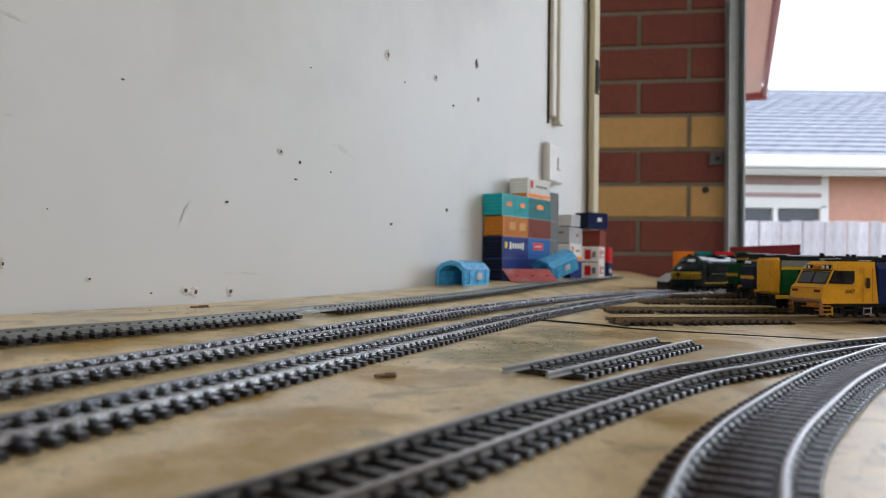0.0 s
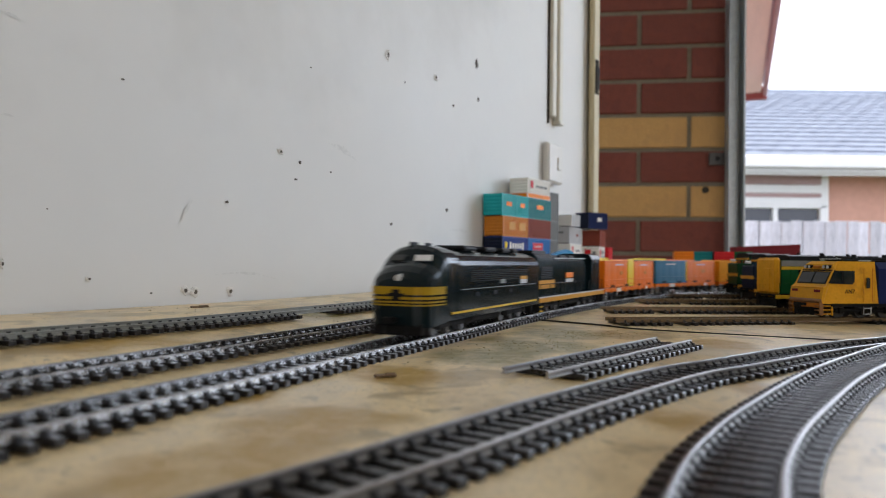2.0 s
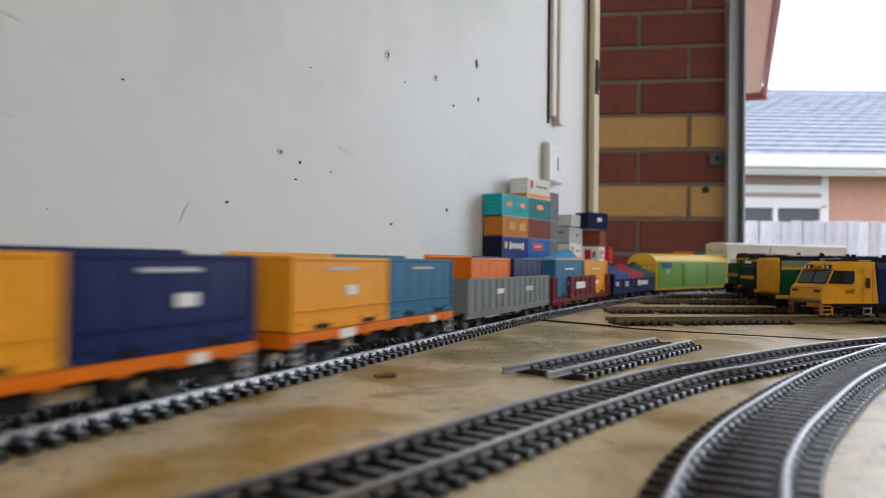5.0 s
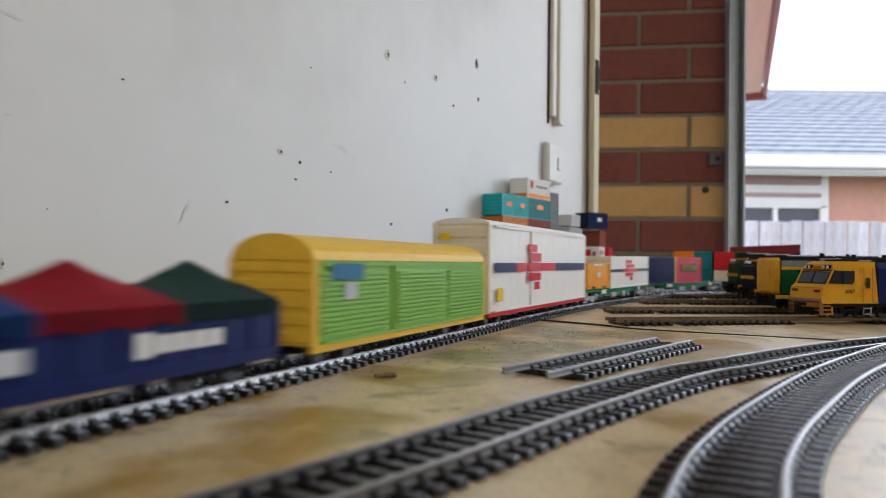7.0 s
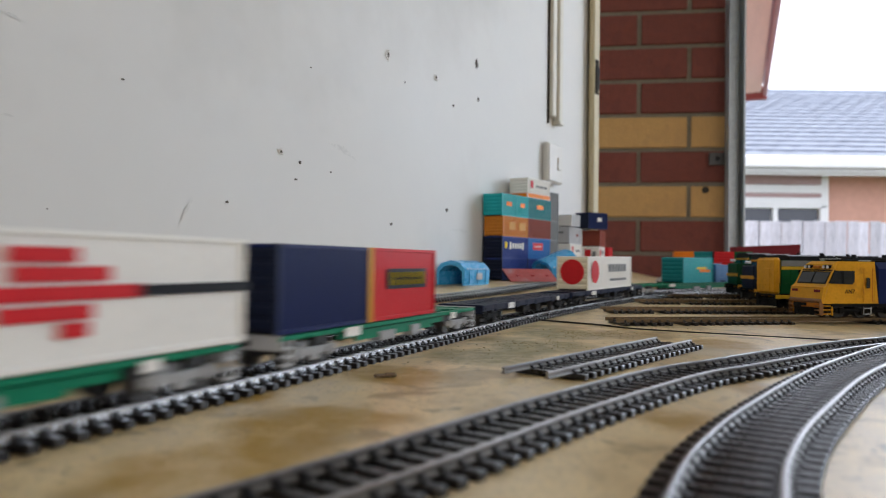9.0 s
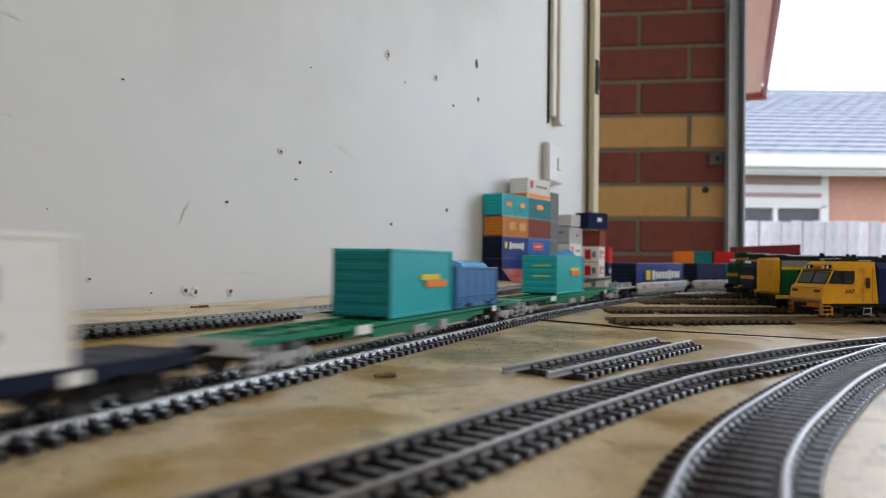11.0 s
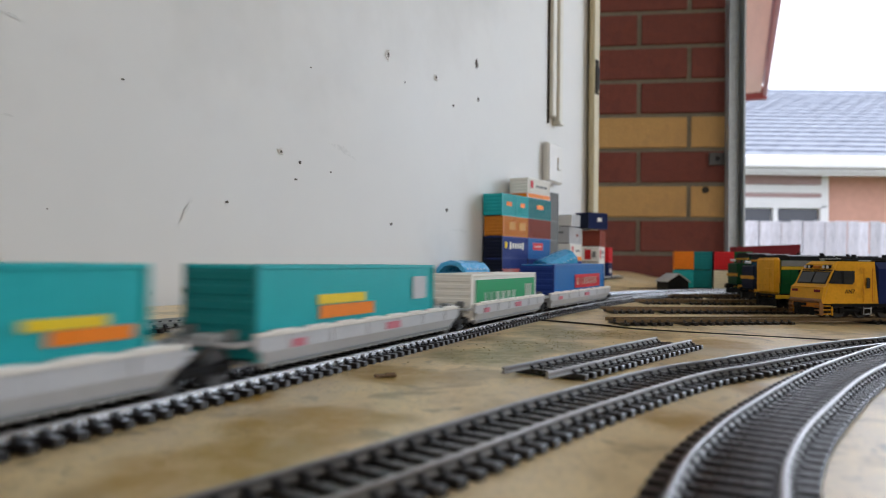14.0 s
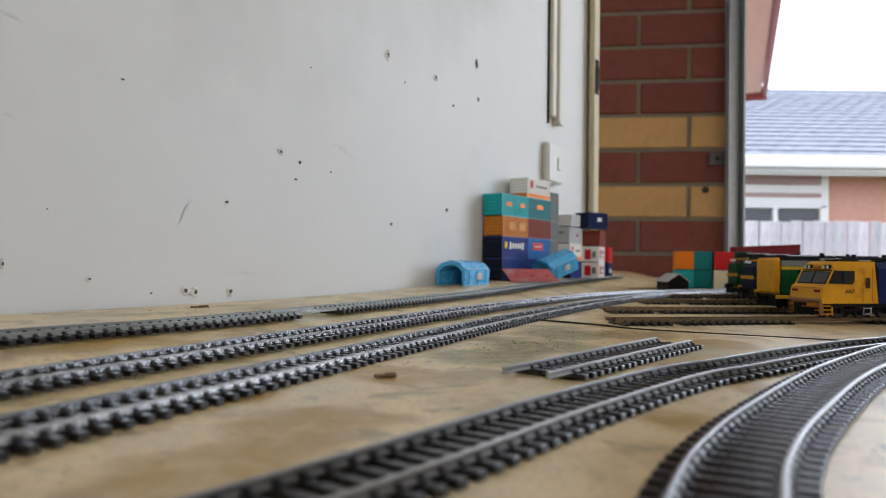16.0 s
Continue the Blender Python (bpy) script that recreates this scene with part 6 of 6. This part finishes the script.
    load(container("cream white forty-foot container with red discs and grey lettering bars", 0.130, H20, WHITE, disc, CREAMPAINT, [(RED, 0, 0.016, 0.02, 0.022, 1), (WHITE, 0, 0.0165, 0.019, 0.0014)], g, ribs=False), 2.930, 3.060, (2.889, 3.103), DECK)
    flash = [(LOGOORANGE, -0.012 - 0.003, 0.0140, 0.024, 0.0034), (YELLOW, -0.008, 0.0172, 0.022, 0.0026)]
    load(container("turquoise twenty-foot container with an orange flash emblem", L20, H20, TEAL, flash, TEALDARK, group=g, ribs=False), 3.203, 3.2725, (3.104, 3.395), DECK)
    load(tub("blue tub container behind the turquoise one", 0.066, 0.0215, STEELBLUE, None, (), g), 3.279, 3.345, (3.104, 3.395), DECK)
    load(container("turquoise ribbed container with an orange flash emblem", L20, H20, TEAL, [(LOGOORANGE, -0.012, 0.0155, 0.022, 0.0034), (YELLOW, -0.010, 0.0187, 0.020, 0.0024)], TEAL, [(YELLOW, -0.002, 0.022, 0.014, 0.0008), (YELLOW, -0.002, 0.014, 0.014, 0.0008)], g, ribs=False), 3.474, 3.5435, (3.396, 3.662), DECK)
    # five articulated well wagons
    wells = ((3.700, 3.860), (3.860, 4.048), (4.048, 4.234), (4.234, 4.394), (4.394, 4.576))
    for k, (a, b) in enumerate(wells):
        ride(well_wagon("light grey model well wagon of an articulated set", b - a, k == 0, k == 4), a, b)
    W = 0.0052
    name_bars = [(WHITE, 0.020 - i * 0.0088, 0.017, 0.0056, 0.0105 if i in (0, 5) else 0.0075) for i in range(9)] + [(YELLOW, 0.034, 0.0175, 0.011, 0.010)]
    load(container("navy forty-foot container with white lettering bars and yellow emblem", 0.130, 0.0305, ROYAL, name_bars, NAVYDARK, group=g), 3.712, 3.842, wells[0], W)
    load(container("plain navy twenty-foot container in a well wagon", 0.058, 0.0302, NAVY, (), NAVYDARK, group=g, ribs=False), 3.881, 3.939, wells[1], W)
    load(container("turquoise twenty-foot container in a well wagon", 0.064, 0.0305, TEAL, flash, TEALDARK, [(YELLOW, -0.006, 0.006 + i * 0.007, 0.004, 0.002) for i in range(3)], g, ribs=False), 3.963, 4.027, wells[1], W)
    load(container("dark turquoise forty-foot container with an orange flash emblem", 0.137, 0.0302, TEAL, [(LOGOORANGE, 0.012, 0.0135, 0.040, 0.0046), (YELLOW, 0.016, 0.0180, 0.034, 0.0034), (LIGHTGREY, -0.052, 0.020, 0.014, 0.010)], TEALDARK, group=g, ribs=False), 4.062, 4.196, wells[2], W)
    greenside = [(LOGOGREEN, -0.002, 0.0135, 0.116, 0.0165)] + [(WHITE, 0.040 - i * 0.0105, 0.012, 0.0070, 0.0050) for i in range(6)] + [(WHITE, -0.045, 0.013, 0.016, 0.010)]
    load(container("white forty-foot container with green sides and white lettering bars", 0.126, 0.0252, WHITE, greenside, WHITE, group=g, ribs=False), 4.244, 4.370, wells[3], W)
    load(container("bright blue forty-foot container with a red name panel", 0.137, 0.0305, MIDBLUE, [(RED, -0.018, 0.0165, 0.070, 0.0110)] + [(CREAMPAINT, 0.011 - i * 0.0064, 0.0165, 0.0044, 0.0060) for i in range(9)], ROYAL, group=g, ribs=False), 4.418, 4.554, wells[4], W)


consist()


# ---- parked stock ----
def park(ob, k, front, length):
    x, y, g = PARKED[k]
    a = math.atan(g)
    cx, cy = front + length / 2 * math.cos(a), y + (front - x) * g + length / 2 * math.sin(a)
    ob.matrix_basis = Matrix.Translation((cx, cy, rise(cx, cy) + RAILTOP)) @ Matrix.Rotation(math.pi / 2 + a, 4, "Z")


park(boxcab(0.235), 0, 0.262, 0.235)
park(hood_loco(0.21, True, HOODGREEN, YELLOWLOCO, AMBERLOCO, "parked green model hood diesel with an amber front", 0.0455), 1, 0.274, 0.21)
park(hood_loco(0.20, True, NAVYDARK, GOLD, NAVYDARK, "parked dark navy model hood diesel with a yellow band", 0.0465, GOLD), 2, 0.303, 0.20)
park(hood_loco(0.20, True, PARKGREEN, GOLD, PARKGREEN, "parked dark green model hood diesel with a yellow band", 0.0480, GOLD), 3, 0.329, 0.20)


# ---- containers stacked by the wall ----
def stack():
    base = (0.0755, 0.940)
    ax = radians(34)
    z0 = rise(0.085, 0.97)
    along = Vector((math.sin(ax), math.cos(ax), 0))
    left = Vector((-math.cos(ax), math.sin(ax), 0))
    g = "containers stacked by the wall"

    def put(c, a, b, z, side=0.0, turn=0.0):
        """a: metres along the stack to the near end, b: its length."""
        p = Vector((*base, 0)) + along * (a + b / 2) + left * (0.014 + side)
        c.matrix_basis = Matrix.Translation((p.x, p.y, z0 + z)) @ Matrix.Rotation(math.pi - ax + radians(turn), 4, "Z")

    h = 0.0284
    white4 = [(WHITE, 0.012 - i * 0.0068, 0.0165, 0.0045, 0.0095 if i in (0, 5) else 0.0065) for i in range(6)] + [(YELLOW, 0.024, 0.017, 0.006, 0.008)]
    put(container("navy container at the foot of the stack", L20, h, ROYAL, [(LIGHTGREY, -0.018, 0.008, 0.006, 0.005)], NAVYDARK, group=g), 0.0, L20, 0)
    put(container("blue container at the foot of the stack", L20, h, ROYAL, (), NAVYDARK, group=g), 0.071, L20, 0)
    put(container("navy container with white lettering bars in the stack", L20, h, ROYAL, white4, NAVYDARK, group=g), 0.0, L20, h)
    put(container("bright blue container with a red name panel in the stack", L20, h, MIDBLUE, [(RED, 0.004, 0.017, 0.030, 0.010), (WHITE, 0.004, 0.017, 0.022, 0.002)], ROYAL, group=g), 0.071, L20, h)
    put(container("burnt orange container with faded emblem in the stack", L20, h * 0.93, BURNT, [(GOLD, 0.010, 0.014, 0.016, 0.010), (GOLD, -0.018, 0.014, 0.018, 0.010)], BURNT, group=g), 0.002, L20, 2 * h)
    put(container("red oxide container in the stack", L20, h * 0.93, REDOXIDE, (), REDOXIDE, group=g), 0.072, L20, 2 * h)
    fl = [(LOGOORANGE, 0.0, 0.017, 0.020, 0.0055), (YELLOW, 0.002, 0.0195, 0.012, 0.0016)]
    put(container("turquoise container with orange emblem in the stack", 0.038, h * 1.02, TEAL, [(LOGOORANGE, 0.0, 0.016, 0.014, 0.0055)], TEAL, group=g), -0.001, 0.038, 2.93 * h)
    put(container("turquoise half-length container in the stack", 0.034, h * 1.02, TEAL, [(LOGOORANGE, 0.0, 0.016, 0.012, 0.0055)], TEAL, group=g), 0.038, 0.034, 2.93 * h)
    put(container("dark turquoise container with orange emblem in the stack", L20, h * 1.02, TEALDARK, fl, TEALDARK, group=g), 0.073, L20, 2.93 * h)
    put(container("white container with an orange base band crowning the stack", L20, h * 0.98, WHITE, [(LOGOORANGE, 0, 0.0035, 0.068, 0.0055), (RED, 0.022, 0.019, 0.008, 0.010)] + [(GREY, 0.008 - i * 0.006, 0.017, 0.004, 0.0036) for i in range(6)],
                  WHITE, [(LOGOORANGE, 0, 0.0035, 0.026, 0.0055)], g), 0.073, L20, 3.95 * h, 0.002)
    for k in range(3):
        put(container("short grey container behind the end of the stack", 0.030, h * 0.976, GREY, (), GREY, group=g), 0.146, 0.030, k * h * 0.976, 0.004)
    put(container("grey container behind the top of the stack", 0.030, h * 1.5, GREY, (), GREY, group=g), 0.146, 0.030, 2.93 * h, 0.004)

    def pile(c, x, y, z, az, length):
        """x, y: the corner of the near end beside the wall."""
        a = radians(az)
        f, side = Vector((math.sin(a), math.cos(a), 0)), Vector((math.cos(a), -math.sin(a), 0))
        p = Vector((x, y, 0)) + f * length / 2 + side * 0.014
        c.matrix_basis = Matrix.Translation((p.x, p.y, z)) @ Matrix.Rotation(math.pi - a, 4, "Z")

    # second pile, nearer the jamb
    k = 0.0262
    zb, zc = rise(0.20, 1.14), rise(0.25, 1.22)
    band = [(LOGOORANGE, 0, 0.004, 0.068, 0.006), (RED, 0.02, 0.018, 0.008, 0.009), (GREY, -0.008, 0.016, 0.026, 0.003)]
    red4 = [(RED, 0.018, 0.014, 0.012, 0.015), (GREY, -0.010, 0.017, 0.026, 0.005), (GREY, -0.010, 0.009, 0.020, 0.003)]
    pile(container("royal blue container at the foot of the second pile", L20, k, ROYAL, (), NAVYDARK, group=g), 0.1666, 1.12, zb, 25, L20)
    pile(container("white container with orange base band in the second pile", L20, k, WHITE, band, WHITE, [(LOGOORANGE, 0, 0.004, 0.026, 0.006)], g), 0.1666, 1.12, zb + k, 25, L20)
    pile(container("light grey container with grey lettering on the second pile", L20, k, LIGHTGREY, [(REDOXIDE, -0.012, 0.014, 0.012, 0.004)], LIGHTGREY, [(GREY, 0.002, 0.017, 0.014, 0.003)], g), 0.1650, 1.121, zb + 2 * k, 25, L20)
    for lev in (0, 1):
        pile(container("white container with red emblem and grey lettering bars", L20, k, WHITE, red4, WHITE, [(RED, 0.004, 0.013, 0.010, 0.016), (GREY, -0.006, 0.013, 0.006, 0.010)], g), 0.2264, 1.2, zc + lev * k, 20, L20)
    pile(container("brown container on the second pile", L20, k, REDOXIDE, (), REDOXIDE, group=g), 0.2275, 1.2, zc + 2 * k, 20, L20)
    pile(container("short red container beside the jamb", 0.030, k, RED, (), RED, group=g), 0.2580, 1.268, zc + k, 25, 0.030)
    pile(container("short navy container at the far foot of the pile", 0.030, k, NAVY, [(WHITE, 0, 0.012, 0.012, 0.006)], NAVY, group=g), 0.2580, 1.268, zc, 25, 0.030)
    pile(container("navy container with white emblem on top of the second pile", 0.045, k, NAVY, [(WHITE, -0.004, 0.015, 0.010, 0.006)], NAVYDARK, group=g), 0.2150, 1.195, zb + 3 * k, 55, 0.045)
    pile(container("pale short container on the second pile", 0.026, 0.018, LIGHTGREY, (), WHITE, group=g), 0.1720, 1.126, zb + 3 * k, 40, 0.026)


stack()


def huts():
    """Two moulded plastic huts and a loose roof before the stack."""
    def hut(label, material):
        w = thing("model_hut", label, "model hut", "plastic huts")
        prof = [(-0.022, 0), (-0.0235, 0.022), (-0.015, 0.031), (0, 0.0345), (0.015, 0.031), (0.0235, 0.022), (0.022, 0)]
        inner = [(0.0185, 0), (0.0185, 0.019), (0.010, 0.0265), (0, 0.028), (-0.010, 0.0265), (-0.0185, 0.019), (-0.0185, 0)]
        bm = bmesh.new()
        prism(bm, prof + inner, -0.030, 0.030)
        part("shell", bm, material, w)
        boxes("rear_wall", [(0, -0.0285, 0, 0.040, 0.0012, 0.024)], material, w)
        for k in (-1, 0, 1):
            boxes("seam_rib", [(-0.0236, k * 0.02, 0.002, 0.001, 0.0009, 0.020)], material, w)
        boxes("label_plate", [(-0.0238, -0.004, 0.008, 0.0006, 0.013, 0.009)], LIGHTGREY, w)
        boxes("roof_stud", [(-0.0232, -0.024 + i * 0.008, 0.0222, 0.0012, 0.002, 0.001) for i in range(7)], WHITE, w)
        return w

    a = hut("bright blue plastic hut with an open arched end", SKYBLUE)
    a.matrix_basis = Matrix.Translation((0.024, 0.858, rise(0.024, 0.858))) @ Matrix.Rotation(math.pi - radians(36), 4, "Z") @ Matrix.Diagonal((0.86, 0.86, 0.82, 1))
    b = hut("bright blue plastic hut lying tilted on a fallen roof", SKYBLUE)
    b.matrix_basis = Matrix.Translation((0.156, 1.008, rise(0.156, 1.008) + 0.012)) @ Matrix.Rotation(math.pi - radians(52), 4, "Z") @ pose(0, 0, 0, -19, -6, 0) @ Matrix.Diagonal((0.80, 0.84, 0.80, 1))
    r = thing("loose_roof", "weathered red plastic model roof lying on the plywood", "model roof")
    bm = bmesh.new()
    prism(bm, [(-0.030, 0), (0, 0.020), (0.030, 0), (0.028, 0), (0, 0.0185), (-0.028, 0)], -0.038, 0.038)
    part("roof_shell", bm, mat("faded_red_plastic", (0.42, 0.07, 0.06), 0.5, 0, 0.25, 60, 0.0003, (0.40, 0.22, 0.23), 30, 0.58), r)
    boxes("roof_batten", [(s * 0.016, y * 0.012, 0.0088, 0.022, 0.0014, 0.0012) for s in (-1, 1) for y in (-2, 0, 2)], RED, r)
    r.matrix_basis = Matrix.Translation((0.108, 0.955, rise(0.108, 0.955) - 0.0002)) @ Matrix.Rotation(math.pi - radians(66), 4, "Z") @ Matrix.Diagonal((0.8, 0.92, 0.8, 1))
    t = thing("model_hut", "small black plastic hut with a pale grey gabled roof", "model hut", "plastic huts")
    bm = bmesh.new()
    prism(bm, [(-0.0155, 0), (0.0155, 0), (0.0155, 0.014), (0, 0.0235), (-0.0155, 0.014)], -0.019, 0.019)
    part("shell", bm, BLACK, t)
    for s in (-1, 1):
        bm = bmesh.new()
        prism(bm, [(s * 0.0175, 0.0122), (s * 0.0175, 0.0136), (0, 0.0250), (0, 0.0236)], -0.021, 0.021)
        part("roof", bm, LIGHTGREY, t, "pale grey roof sheet")
    boxes("door", [(0, 0.0192, 0, 0.012, 0.0008, 0.013)], FRAMEBLACK, t)
    t.matrix_basis = Matrix.Translation((0.334, 1.068, rise(0.334, 1.068))) @ Matrix.Rotation(math.pi - radians(-8), 4, "Z")


huts()


def far_pile():
    g = "containers piled behind the sidings"
    ax = radians(16)
    z, h = rise(0.42, 1.15), 0.0284
    rows = ((0, 0, TEAL, "teal"), (1, 0, TEALDARK, "dark teal"), (2, 0, CREAMPAINT, "cream"), (3, 0, HOODGREEN, "dark green"), (0, 1, LOGOORANGE, "orange"), (1, 1, TEALDARK, "dark teal"), (2, 1, RED, "deep red"), (3, 1, HOODGREEN, "dark green"))
    for i, lev, col, word in rows:
        c = container("%s container end-on in the pile behind the sidings" % word, L20, h, col, (), col, group=g, ribs=False)
        x, y = 0.369 + 0.0287 * i * math.cos(ax), 1.125 - 0.0287 * i * math.sin(ax) + 0.006 * (i % 2)
        c.matrix_basis = Matrix.Translation((x + 0.035 * math.sin(ax), y + 0.035 * math.cos(ax), z + lev * h)) @ Matrix.Rotation(math.pi - ax + radians(random.uniform(-1.5, 1.5)), 4, "Z")
    m = thing("model_ramp", "long dark maroon model wagon body standing behind the pile", "model wagon")
    bm = bmesh.new()
    prism(bm, [(-0.014, 0), (0.014, 0), (0.014, 0.034), (-0.014, 0.034)], -0.06, 0.06)
    for v in bm.verts:
        if v.co.z > 0.01 and v.co.y > 0:
            v.co.z += 0.006
    part("body", bm, MAROON, m)
    boxes("rib", [(-0.0145, -0.05 + i * 0.02, 0.002, 0.001, 0.002, 0.03) for i in range(6)], MAROON, m)
    boxes("plinth", [(0, 0, -0.034, 0.026, 0.12, 0.034)], FRAMEBLACK, m)
    m.matrix_basis = Matrix.Translation((0.600, 1.37, rise(0.60, 1.37) + 0.034)) @ Matrix.Rotation(-math.pi / 2, 4, "Z")


far_pile()


def motions():
    times = [0.25 * i for i in range(65)]
    for ob, mid, wmid, half, up in RIDES:
        walk(ob, [(t, ride_pose(mid, wmid, half, up, t)) for t in times])


motions()
